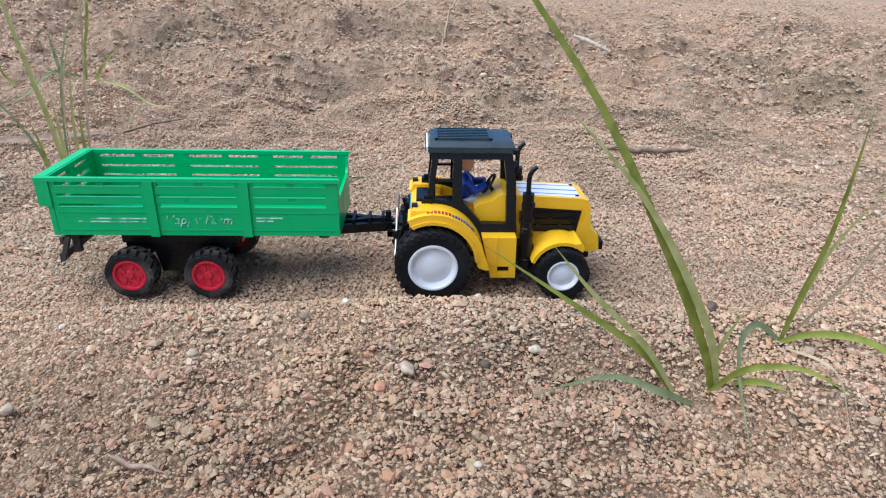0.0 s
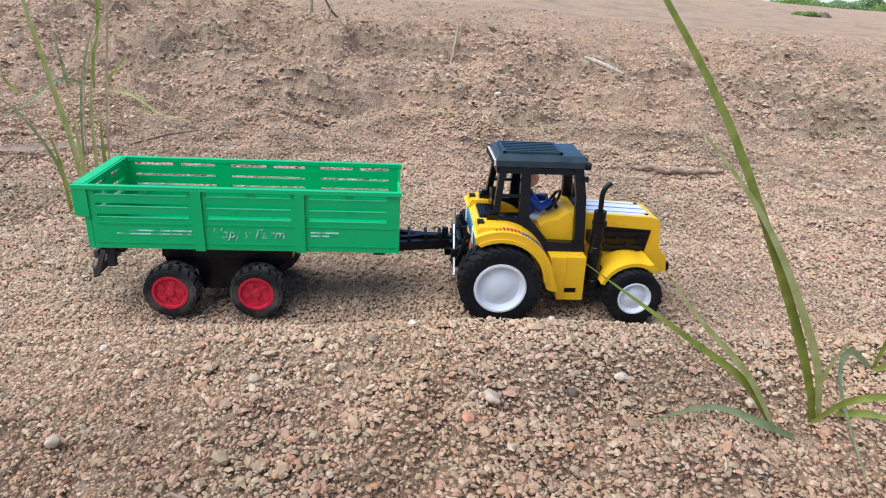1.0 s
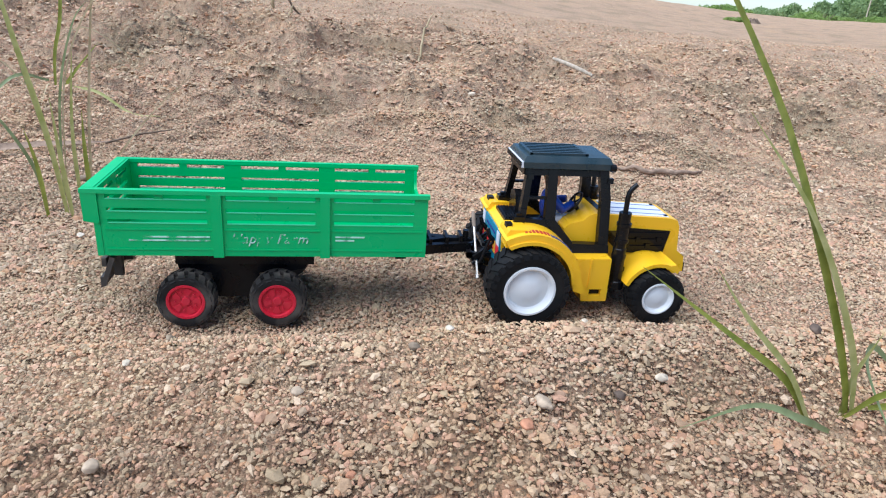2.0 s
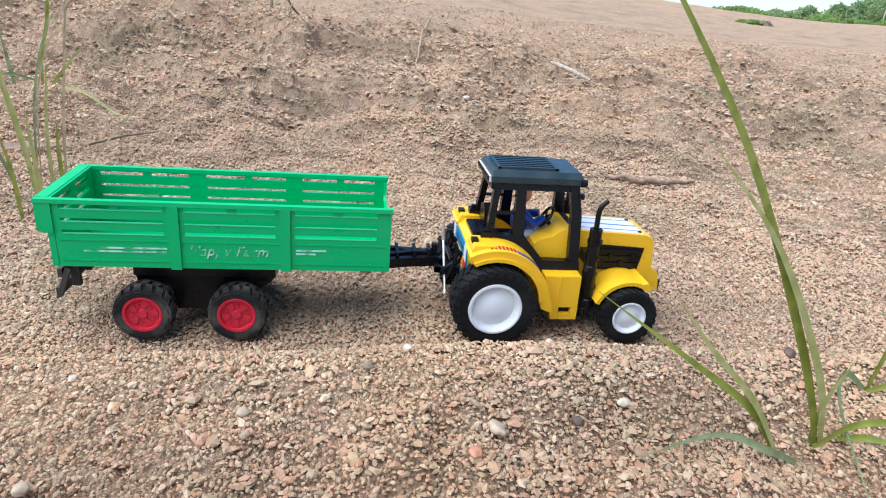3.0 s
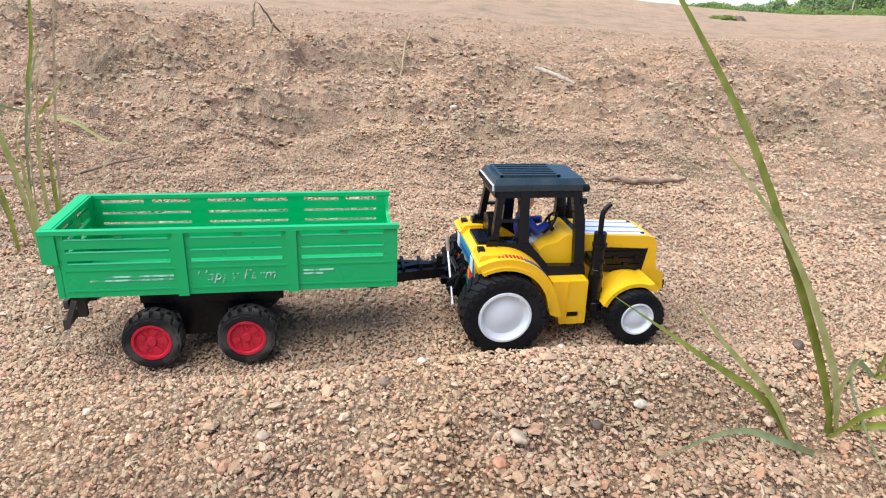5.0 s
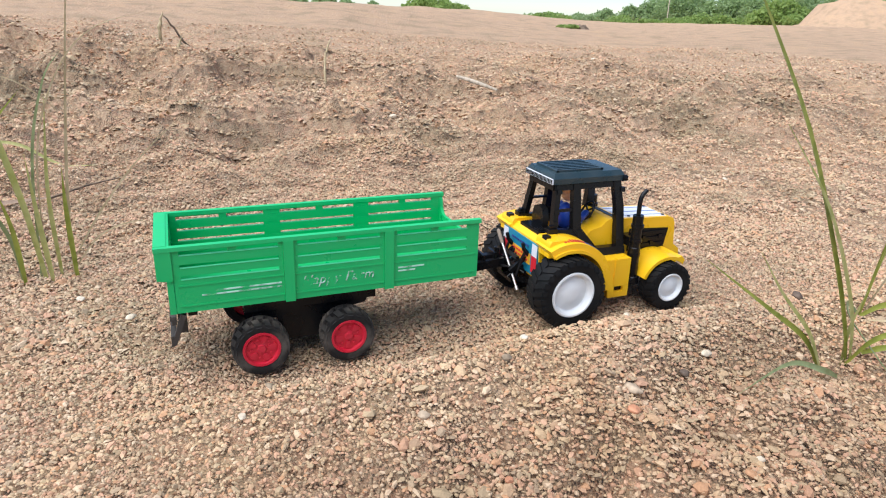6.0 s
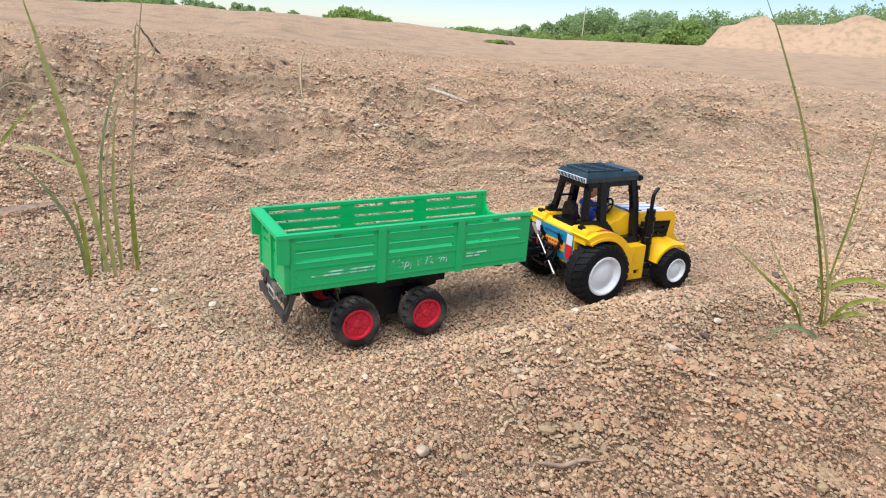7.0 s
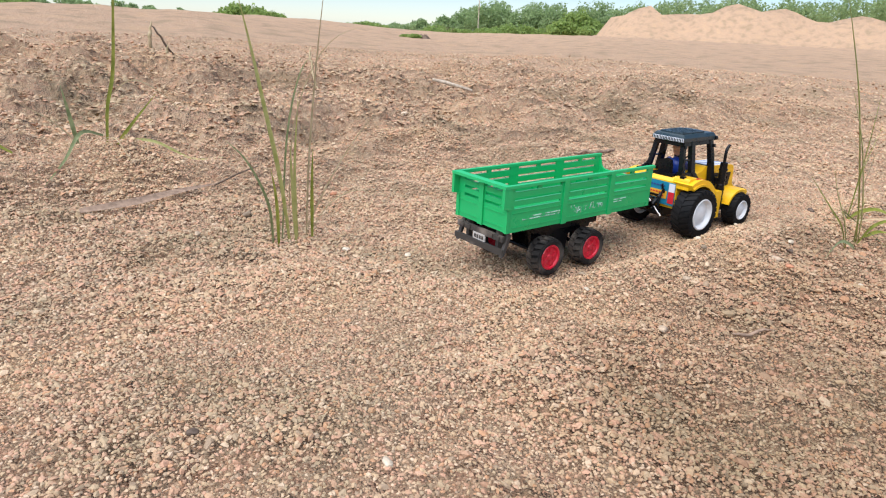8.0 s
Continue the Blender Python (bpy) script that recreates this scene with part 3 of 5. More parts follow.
def trailer():
    base = thing("toy_trailer", "bright green plastic toy trailer with red wheels behind the tractor", "toy trailer", at=(0.092, 0.038, -0.0135))
    inv = Matrix.Translation((-0.092, -0.038, 0.0135))

    def add(name, bm, material, label="", parent=None, smooth=35):
        bmesh.ops.transform(bm, matrix=inv, verts=bm.verts[:])
        return part(name, bm, material, parent or base, label, smooth)

    NEAR, FAR, T = 0.0, 0.077, 0.0022
    for inner, outer, sgn in ((NEAR + T, NEAR, -1), (FAR - T, FAR, 1)):
        wall = add("side_wall", side_wall(inner, outer), GREEN, "green slatted side wall, scuffed")
        bm = bmesh.new()
        add_box(bm, -0.0005, 0.2255, *sorted((outer + sgn * 0.0016, inner - sgn * 0.0004)), 0.0806, 0.0834)
        bevel(bm, 0.0006, 2)
        add("top_rail", bm, GREEN_RAIL, "", wall)
        add("rear_ear", prism([(-0.0002, 0.0826), (-0.0002, 0.0615), (0.0082, 0.0600), (0.0095, 0.0610), (0.0095, 0.0826)], *sorted((outer + sgn * 0.0012, inner - sgn * 0.0001)), 0.0006), GREEN, "", wall)
        for x in (0.0795, 0.1505):
            add("post", boxes([(x, x + 0.0068, *sorted((outer + sgn * 0.0017, outer)), 0.0365, 0.0806)], 0.0005), GREEN, "", wall)
        # thin lips added to carry the painted highlight under each slot
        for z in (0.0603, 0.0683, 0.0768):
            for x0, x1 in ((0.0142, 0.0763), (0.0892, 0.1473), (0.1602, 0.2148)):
                add("slot_lip", boxes([(x0, x1, *sorted((outer + sgn * 0.0004, outer - sgn * 0.0012)), z - 0.0002, z + 0.0003)], 0.0001), GREEN_EDGE, "scuffed slot edge with its highlight painted pale", wall)
        for z in (0.0412, 0.0555):
            for x0, x1 in ((0.012, 0.0792), (0.0866, 0.1502), (0.1576, 0.222)):
                add("moulding", boxes([(x0, x1, *sorted((outer + sgn * 0.0005, outer)), z, z + 0.0011)], 0.0002), GREEN, "", wall)
        if sgn < 0:
            for x0, x1, zz in ((0.035, 0.0775, 0.0503), (0.026, 0.0775, 0.0478), (0.161, 0.181, 0.0512), (0.161, 0.174, 0.0487)):
                add("stripe", boxes([(x0, x1, outer - 0.00045, outer + 0.0002, zz, zz + 0.0010)], 0.0), PRINT_LINE, "thin worn white printed stripe", wall, 0)
            cu = bpy.data.curves.new("lettering", "FONT")
            cu.body, cu.size, cu.shear, cu.extrude = "Happy Farm", 0.0098, 0.32, 0.00025
            cu.space_character = 1.08
            cu.materials.append(PRINT)
            tx = new("lettering", cu)
            tx.parent = wall
            tx.matrix_local = inv @ pose(0.0905, outer - 0.0004, 0.0468, 90, 0, 0)
            tagged(tx, label="worn white slanted printed words")
    # tailgate, set in between the side walls
    gate = add("tailgate", boxes([(0.0068, 0.0090, T, FAR - T, 0.037, 0.060), (0.0068, 0.0090, T, FAR - T, 0.063, 0.068), (0.0068, 0.0090, T, FAR - T, 0.071, 0.0765),
                                  (0.0068, 0.0090, T, FAR - T, 0.0795, 0.0832), (0.0069, 0.0089, T, 0.011, 0.0596, 0.0802), (0.0069, 0.0089, 0.034, 0.043, 0.0596, 0.0802),
                                  (0.0069, 0.0089, 0.066, FAR - T, 0.0596, 0.0802)], 0.0003), GREEN, "green tailgate with two slatted panels")
    add("top_rail", boxes([(-0.0004, 0.0072, T + 0.0002, FAR - T - 0.0002, 0.0808, 0.0836)], 0.0006, 2), GREEN_RAIL, "", gate)
    add("post", boxes([(0.0048, 0.0070, 0.0352, 0.0418, 0.0368, 0.0808)], 0.0005), GREEN, "", gate)
    for y0, y1 in ((0.004, 0.0350), (0.0420, 0.073)):
        for z in (0.0412, 0.0545):
            add("moulding", boxes([(0.0062, 0.0070, y0, y1, z, z + 0.0012)], 0.0002), GREEN, "", gate)
    for y in (0.0, FAR - 0.0044):
        add("corner_post", boxes([(0.0055, 0.0098, y, y + 0.0044, 0.0368, 0.0612)], 0.0005), GREEN, "", gate)
    # front wall, lower than the sides, with swept-up ends
    poly = [(T, 0.0365), (FAR - T, 0.0365), (FAR - T, 0.0800)]
    for k in range(7):
        a = math.pi / 2 * k / 6
        poly.append((FAR - T - 0.0105 + 0.0085 * math.cos(a), 0.0745 - 0.0085 * math.sin(a)))
    for k in range(7):
        a = math.pi / 2 * (1 - k / 6)
        poly.append((T + 0.0105 - 0.0085 * math.cos(a), 0.0745 - 0.0085 * math.sin(a)))
    poly.append((T, 0.0800))
    add("front_wall", prism(poly, 0.2222, 0.2246, 0.0004, axis="x", seg=1), GREEN, "green front wall with a lowered top edge")
    add("bed", boxes([(0.0088, 0.2224, T - 0.0002, FAR - T + 0.0002, 0.0372, 0.0392)], 0.0002), GREEN, "flat green loading bed")
    # underside
    ch = add("chassis", boxes([(0.016, 0.215, 0.020, 0.026, 0.029, 0.0371), (0.016, 0.215, 0.051, 0.057, 0.029, 0.0371), (0.016, 0.022, 0.016, 0.061, 0.027, 0.0371),
                               (0.205, 0.213, 0.020, 0.057, 0.027, 0.0371), (0.052, 0.146, 0.008, 0.069, 0.0275, 0.0371)], 0.0006), BLACK, "black plastic chassis frame")
    add("axle_box", prism([(0.056, 0.0280), (0.142, 0.0280), (0.139, 0.0225), (0.128, 0.0205), (0.1075, 0.0190), (0.1045, 0.0005), (0.078, 0.0005), (0.0745, 0.0190), (0.060, 0.0215)], 0.012, 0.065, 0.0008), BLACK, "", ch)
    for x in (0.0605, 0.1215):
        add("axle", tube([(x, -0.006, 0.0065), (x, 0.083, 0.0065)], 0.0022, 12), BLACK, "", ch)
        for y in (0.0125, 0.0605):
            add("axle_bracket", prism([(x - 0.009, 0.028), (x + 0.009, 0.028), (x + 0.0045, 0.0045), (x + 0.001, 0.0025), (x - 0.001, 0.0025), (x - 0.0045, 0.0045)], y, y + 0.004, 0.0005), BLACK, "", ch)
    # rear bumper with lamps and plate
    bp = add("rear_bumper", boxes([(0.0040, 0.0072, 0.002, 0.075, 0.0140, 0.0200), (0.0095, 0.0150, 0.014, 0.018, 0.016, 0.0360), (0.0095, 0.0150, 0.059, 0.063, 0.016, 0.0360)], 0.0007, 2), DUSTBLACK, "dusty black rear bumper bar on two brackets")
    for y0 in (0.0015, 0.0685):
        add("bumper_end", prism([(0.0036, 0.0125), (0.0072, 0.0135), (0.0150, 0.0340), (0.0118, 0.0355)], y0, y0 + 0.0040, 0.0005), DUSTBLACK, "", bp)
    add("lamp_bar", boxes([(0.0055, 0.0085, 0.004, 0.073, 0.0270, 0.0330)], 0.0006), DUSTBLACK, "", bp)
    for y0 in (0.008, 0.018, 0.052, 0.062):
        add("tail_lamp", boxes([(0.0044, 0.0057, y0, y0 + 0.007, 0.0280, 0.0320)], 0.0006), DUSTBLACK, "", bp)
    pl = add("number_plate", boxes([(0.0050, 0.0062, 0.029, 0.047, 0.0205, 0.0275)], 0.0003), PLATE, "small dusty white number plate", bp)
    for k in range(4):
        add("plate_bar", boxes([(0.0046, 0.0051, 0.0312 + k * 0.0037, 0.0336 + k * 0.0037, 0.0222, 0.0257)], 0.0), DUSTBLACK, "", pl, 0)
    # drawbar
    db = add("drawbar", prism([(0.196, 0.0335), (0.214, 0.0365), (0.230, 0.0360), (0.2445, 0.0385), (0.262, 0.0385), (0.266, 0.0360), (0.262, 0.0335), (0.244, 0.0325), (0.230, 0.0290), (0.212, 0.0240), (0.196, 0.0265)], 0.0352, 0.0408, 0.0007), BLACK, "black plastic drawbar of the trailer")
    for m in (-1, 1):
        rail = [(0.205, 0.038 + m * 0.0190), (0.205, 0.038 + m * 0.0145), (0.240, 0.038 + m * 0.0060), (0.264, 0.038 + m * 0.0035), (0.264, 0.038 + m * 0.0075), (0.242, 0.038 + m * 0.0105)]
        add("drawbar_rail", prism(rail, 0.0290, 0.0362, 0.0006, axis="z"), BLACK, "", db)
    for x, w in ((0.218, 0.0145), (0.231, 0.0105), (0.244, 0.0080), (0.255, 0.0065)):
        add("drawbar_rib", boxes([(x, x + 0.0024, 0.038 - w, 0.038 + w, 0.0300, 0.0392 + 0.06 * (x - 0.218))], 0.0005), BLACK, "", db)
    add("drawbar_pin", tube([(0.2605, 0.038, 0.0300), (0.2605, 0.038, 0.0440)], 0.0024, 12), BLACK, "", db)
    # wheels
    tyres = tyre_mesh(0.0200, 0.0165, 0.0127, 17, 0.0030, DUSTY, 0.10)
    rims = red_rim_mesh(0.0129, 0.0165)
    for x, turn in ((0.0605, 12), (0.1215, 40)):
        for y, far in ((-0.0018, False), (0.0788, True)):
            wheel(base, x - 0.092, y - 0.038, 0.0065 + 0.0135, (tyres, rims), far, turn + (17 if far else 0), "black rubber tyre with chunky dusty tread", "red plastic rim")
    return base


trailer()

# steel rod through the coupling
rod = thing("hitch_pin", "thin bright metal rod with a dark tip through the tow coupling", "hitch pin", at=(0.2668, 0.011, 0.0165))
part("shaft", tube([(0, 0, 0), (0.0010, 0.0320, 0.0285)], 0.0010, 10), STEEL, rod)
part("tip", tube([(0.0010, 0.0318, 0.0283), (0.0012, 0.0355, 0.0315), (0.0014, 0.0410, 0.0365), (0.0014, 0.0420, 0.0375)], [0.0014, 0.0016, 0.0016, 0.0008], 10), TWIG, rod, "dark brown tip")
part("foot", tube([(0, -0.001, -0.001), (0, 0.0015, 0.0015)], 0.0015, 10), STEEL, rod)

# ---------------------------------------------------------------- tractor


def arc(cx, cz, r, a0, a1, k):
    return [(cx + r * math.cos(radians(a0 + (a1 - a0) * i / k)), cz + r * math.sin(radians(a0 + (a1 - a0) * i / k))) for i in range(k + 1)]


def tractor():
    BX, BY, BZ = 0.345, 0.0325, -0.0078
    base = thing("toy_tractor", "yellow and black plastic toy tractor with white wheel rims", "toy tractor", at=(BX, BY, BZ))
    inv = Matrix.Translation((-BX, -BY, -BZ))

    PAIRED = {"tail_lamp", "step_shade", "shoulder", "fender", "fender_lip", "decal_bar", "step", "step_rib", "side_grille", "grille_rib", "grille_boss", "hood_skirt", "front_fender",
              "exhaust", "band", "pipe", "bracket", "cab_sill", "pillar", "window_bar", "hinge", "roof_lamp", "axle"}

    def add(name, bm, material, label="", parent=None, smooth=35):
        if name not in PAIRED:
            for v in bm.verts:
                v.co.y = BY + (v.co.y - 0.0385) * 0.786
        bmesh.ops.transform(bm, matrix=inv, verts=bm.verts[:])
        return part(name, bm, material, parent or base, label, smooth)

    def both(y0, y1, tuck=0.0):
        """The same span on the near and on the far side."""
        return ((y0, y1), (2 * BY - y1 - tuck, 2 * BY - y0 - tuck))

    # frame and axles
    ch = add("chassis", boxes([(0.290, 0.428, 0.027, 0.050, 0.009, 0.024), (0.342, 0.382, 0.020, 0.057, 0.010, 0.030)], 0.0010, 2), BLACK, "black plastic underframe")
    for x, z, y0 in ((0.297, 0.0225, -0.018), (0.3985, 0.0125, -0.014)):
        add("axle", tube([(x, y0, z), (x, 2 * BY - y0, z)], 0.0032, 14), BLACK, "", ch)
    add("front_weight", boxes([(0.4300, 0.4392, 0.026, 0.051, 0.0165, 0.0235)], 0.0010, 2), BLACK, "black front weight block")
    # rear body with the sticker panel
    rb = add("rear_body", prism([(0.2815, 0.024), (0.2795, 0.0565), (0.2850, 0.0615), (0.2930, 0.0590), (0.3050, 0.0545), (0.3180, 0.0500), (0.3320, 0.0360), (0.3320, 0.024)], 0.0, 0.077, 0.0012), YELLOW, "yellow rear body shell")
    X = 0.2794
    for nm, y0, y1, z0, z1, mt, lb in (
            ("panel_sticker", 0.0015, 0.0755, 0.0275, 0.0550, STICK_BLUE, "blue printed rear panel sticker"),
            ("white_patch", 0.0017, 0.0120, 0.0440, 0.0540, STICK_WHITE, ""), ("white_patch", 0.0650, 0.0753, 0.0440, 0.0540, STICK_WHITE, ""),
            ("red_patch", 0.0017, 0.0120, 0.0300, 0.0438, STICK_RED, ""), ("red_patch", 0.0650, 0.0753, 0.0300, 0.0438, STICK_RED, ""),
            ("yellow_patch", 0.0145, 0.0625, 0.0345, 0.0440, STICK_YELLOW, "")):
        d = 0.0 if nm == "panel_sticker" else 0.0004
        add(nm, boxes([(X - 0.0006 - d, X + 0.0018, y0, y1, z0, z1)], 0.0), mt, lb, rb, 0)
    for r, (z, mt) in enumerate(((0.0405, STICK_RED), (0.0368, STICK_RED), (0.0490, STICK_NAVY))):
        for k in range(7):
            add("print_bar", boxes([(X - 0.0013, X - 0.0009, 0.0195 + k * 0.0054, 0.0195 + k * 0.0054 + 0.0038, z, z + 0.0016)], 0.0), mt, "", rb, 0)
    for y0, y1 in both(-0.0130, 0.0080, 0.008):
        add("shoulder", prism([(0.2796, 0.0500), (0.2796, 0.0605), (0.2815, 0.0634), (0.2940, 0.0634), (0.3040, 0.0610), (0.3040, 0.0500)], y0, y1, 0.0014), YELLOW, "", rb)
        add("tail_lamp", boxes([(0.2805, 0.2850, y0 + 0.008, y0 + 0.014, 0.0624, 0.0652)], 0.0008, 2), BLACK, "small dark tail lamp", rb)
    # rear fenders
    for near, (y0, y1) in zip((True, False), both(-0.0190, 0.0060, 0.008)):
        outer = arc(0.297, 0.0225, 0.0400, 119, 10, 22) + [(0.3395, 0.0215), (0.3405, 0.0170)]
        inner = [(0.3370, 0.0170), (0.3320, 0.0190)] + arc(0.297, 0.0225, 0.0328, 6, 119, 22)
        fd = add("fender", prism(outer + inner, y0, y1, 0.0009), YELLOW, "yellow arched rear wheel fender")
        ys = y0 if near else y1
        sg = -1 if near else 1
        add("fender_lip", prism(arc(0.297, 0.0225, 0.0350, 118, 4, 22) + arc(0.297, 0.0225, 0.0324, 4, 118, 22), *sorted((ys, ys + sg * 0.0014)), 0.0004), YELLOW, "", fd)
        for k in range(7):
            a = 97 - k * 4.0
            add("decal_bar", prism(arc(0.297, 0.0225, 0.0404, a, a - 2.4, 2) + arc(0.297, 0.0225, 0.0397, a - 2.4, a, 2), *sorted((ys - sg * 0.0040, ys - sg * 0.0092)), 0.0), STICK_MAROON, "", fd, 0)
        for k in range(9):
            a = 69 - k * 3.4
            add("decal_bar", prism(arc(0.297, 0.0225, 0.0404, a, a - 2.0, 2) + arc(0.297, 0.0225, 0.0397, a - 2.0, a, 2), *sorted((ys - sg * 0.0030, ys - sg * 0.0078)), 0.0), STICK_NAVY, "", fd, 0)
    # steps
    for y0, y1 in both(-0.0095, 0.0080):
        bm = bmesh.new()
        add_prism(bm, [(0.3350, 0.0402), (0.3618, 0.0402), (0.3622, 0.0158), (0.3408, 0.0158), (0.3385, 0.0260)], y0, y1)
        add_prism(bm, [(0.3408, 0.0160), (0.3480, 0.0160), (0.3480, 0.0060), (0.3428, 0.0060)], y0, y1)
        add_box(bm, 0.3572, 0.3624, y0, y1, 0.0060, 0.0160)
        add_box(bm, 0.3478, 0.3574, y0, y1, 0.0060, 0.0108)
        bevel(bm, 0.0005, 1)
        add("step", bm, YELLOW, "yellow boarding step with a small opening")
        # black block added inside the opening to stand in for its shade
        add("step_shade", boxes([(0.3470, 0.3582, y0 + 0.0030, y1 - 0.0030, 0.0100, 0.0168)], 0.0), BLACK, "black block for the shade in the step opening", None, 0)
    for y0, y1 in both(-0.0097, -0.0091):
        st = add("step_rib", boxes([(0.3462, 0.3472, y0 - 0.0006, y1 + 0.0006, 0.0180, 0.0400)], 0.0003), YELLOW)
    # hood
    hd = add("hood", prism([(0.3630, 0.0225), (0.3630, 0.0668), (0.4150, 0.0645), (0.4208, 0.0628), (0.4230, 0.0580), (0.4252, 0.0380), (0.4320, 0.0330), (0.4335, 0.0205), (0.4260, 0.0185), (0.3800, 0.0225)], 0.0150, 0.0620, 0.0011, seg=3), YELLOW, "yellow bonnet with a flared nose")
    for nm, y0, y1, mt in (("hood_sticker", 0.0185, 0.0585, STICK_WHITE), ("hood_stripe", 0.0245, 0.0254, STICK_PALE), ("hood_stripe", 0.0372, 0.0392, STICK_PALE), ("hood_stripe", 0.0516, 0.0525, STICK_PALE)):
        d = 0.0003 if nm == "hood_sticker" else 0.0006
        add(nm, prism([(0.3660, 0.06667), (0.3660, 0.06667 + d), (0.4145, 0.06452 + d), (0.4145, 0.06452)], y0, y1, 0.0), mt, "white glossy bonnet sticker" if nm == "hood_sticker" else "", hd, 0)
    for x, y in ((0.4125, 0.0215), (0.4125, 0.0555), (0.376, 0.0215)):
        add("stud", tube([(x, y, 0.0640), (x, y, 0.0670 if x < 0.4 else 0.0656)], 0.0016, 10), BLACK, "", hd)
    for y0, y1 in both(0.0132, 0.0158):
        gr = add("side_grille", prism([(0.3745, 0.0365), (0.3745, 0.0570), (0.4160, 0.0545), (0.4130, 0.0365)], y0, y1, 0.0006), BLACK, "black ribbed engine side panel", hd)
        ys, sg = (y0, -1) if y0 < BY else (y1, 1)
        for k in range(3):
            add("grille_rib", boxes([(0.3775, 0.4115, *sorted((ys - sg * 0.0004, ys + sg * 0.0011)), 0.0393 + k * 0.0054, 0.0425 + k * 0.0054)], 0.0006), BLACK, "", gr)
        for k in range(4):
            add("grille_boss", boxes([(0.3800 + k * 0.0085, 0.3835 + k * 0.0085, *sorted((ys, ys + sg * 0.0017)), 0.0405 + (k % 2) * 0.0054, 0.0445 + (k % 2) * 0.0054)], 0.0006), BLACK, "", gr)
        add("hood_skirt", boxes([(0.3820, 0.4060, *sorted((ys - sg * 0.001, ys + sg * 0.0012)), 0.0270, 0.0340)], 0.0006), YELLOW, "", hd)
    for y0 in (0.0195, 0.0495):
        add("headlight", boxes([(0.4235, 0.4262, y0, y0 + 0.008, 0.0430, 0.0500)], 0.0008, 2), STICK_WHITE, "square headlight", hd)
    add("front_grille", boxes([(0.4230, 0.4252, 0.0295, 0.0475, 0.0400, 0.0560)], 0.0006), BLACK, "", hd)
    # front fenders
    for y0, y1 in both(-0.0140, 0.0160):
        add("front_fender", prism(arc(0.3985, 0.0125, 0.0260, 160, 70, 14) + [(0.4115, 0.0378), (0.4150, 0.0340)] + arc(0.3985, 0.0125, 0.0232, 50, 160, 14), y0, y1, 0.0008), YELLOW, "yellow front wheel fender")
    # exhaust stacks
    for near in (True, False):
        y = -0.0010 if near else 2 * BY + 0.0010
        yi = 0.0160 if near else 2 * BY - 0.0160
        ex = add("exhaust", tube([(0.3715, y, 0.014), (0.3715, y, 0.020), (0.3708, y, 0.0205), (0.3702, y, 0.046), (0.3702, y, 0.0465), (0.3700, y, 0.0740)], [0.0062, 0.0062, 0.0050, 0.0050, 0.0045, 0.0045], 16), BLACK, "black stack with a thin bent pipe")
        for k in range(4):
            add("band", tube([(0.3704, y, 0.026 + k * 0.0125), (0.3704, y, 0.0285 + k * 0.0125)], 0.0054, 16), BLACK, "", ex)
        add("pipe", tube([(0.3698, y, 0.0735), (0.3696, y, 0.0840), (0.3700, y, 0.0885), (0.3716, y, 0.0918), (0.3742, y, 0.0945), (0.3752, y, 0.0952)], [0.0019, 0.0019, 0.0019, 0.0019, 0.0018, 0.0017], 12), BLACK, "", ex)
        add("bracket", boxes([(0.3640, 0.3770, *sorted((y, yi)), 0.0160, 0.0300), (0.3660, 0.3740, *sorted((y, yi)), 0.0460, 0.0540)], 0.0008), BLACK, "", ex)
    # cab
    def splayed(bm, near):
        """Leans the cab side outwards towards its foot."""
        for v in bm.verts:
            v.co.y += (-1 if near else 1) * (0.102 - v.co.z) * 0.15
        return bm

    for near, (y0, y1) in zip((True, False), both(0.0122, 0.0172)):
        sill = [(0.2918, 0.0560), (0.2918, 0.0660), (0.3140, 0.0640), (0.3215, 0.0570), (0.3330, 0.0462), (0.3370, 0.0450), (0.3540, 0.0448), (0.3620, 0.0448), (0.3630, 0.0365), (0.3350, 0.0365), (0.3240, 0.0470), (0.3120, 0.0560)]
        add("cab_sill", splayed(prism(sill, y0, y1, 0.0008), near), BLACK, "black lower cab frame")
        add("cab_sill", splayed(prism([(0.3345, 0.0404), (0.3632, 0.0404), (0.3626, 0.0466), (0.3325, 0.0474)], y0 - 0.0012, y1, 0.0007), near), BLACK, "black door sill")
        add("cab_sill", splayed(prism([(0.3345, 0.0420), (0.3345, 0.0480), (0.3205, 0.0640), (0.3125, 0.0640), (0.3225, 0.0500)], y0 - 0.0010, y1, 0.0007), near), BLACK, "slanted black door edge")
        for poly in ([(0.2920, 0.0600), (0.2966, 0.0600), (0.3010, 0.1020), (0.2964, 0.1020)],
                     [(0.3120, 0.0610), (0.3200, 0.0560), (0.3190, 0.1020), (0.3122, 0.1020)],
                     [(0.3548, 0.0400), (0.3628, 0.0370), (0.3612, 0.0800), (0.3575, 0.1020), (0.3505, 0.1020), (0.3538, 0.0800)]):
            add("pillar", splayed(prism(poly, y0 - 0.0003, y1 + 0.0003, 0.0008), near), BLACK, "black cab pillar")
        add("window_bar", splayed(boxes([(0.2950, 0.3570, y0 + 0.0004, y1 - 0.0004, 0.0965, 0.1022)], 0.0006), near), BLACK)
        add("window_bar", splayed(prism([(0.2950, 0.0790), (0.3140, 0.0790), (0.3140, 0.0808), (0.2950, 0.0808)], y0 + 0.001, y1 - 0.001, 0.0004), near), BLACK)
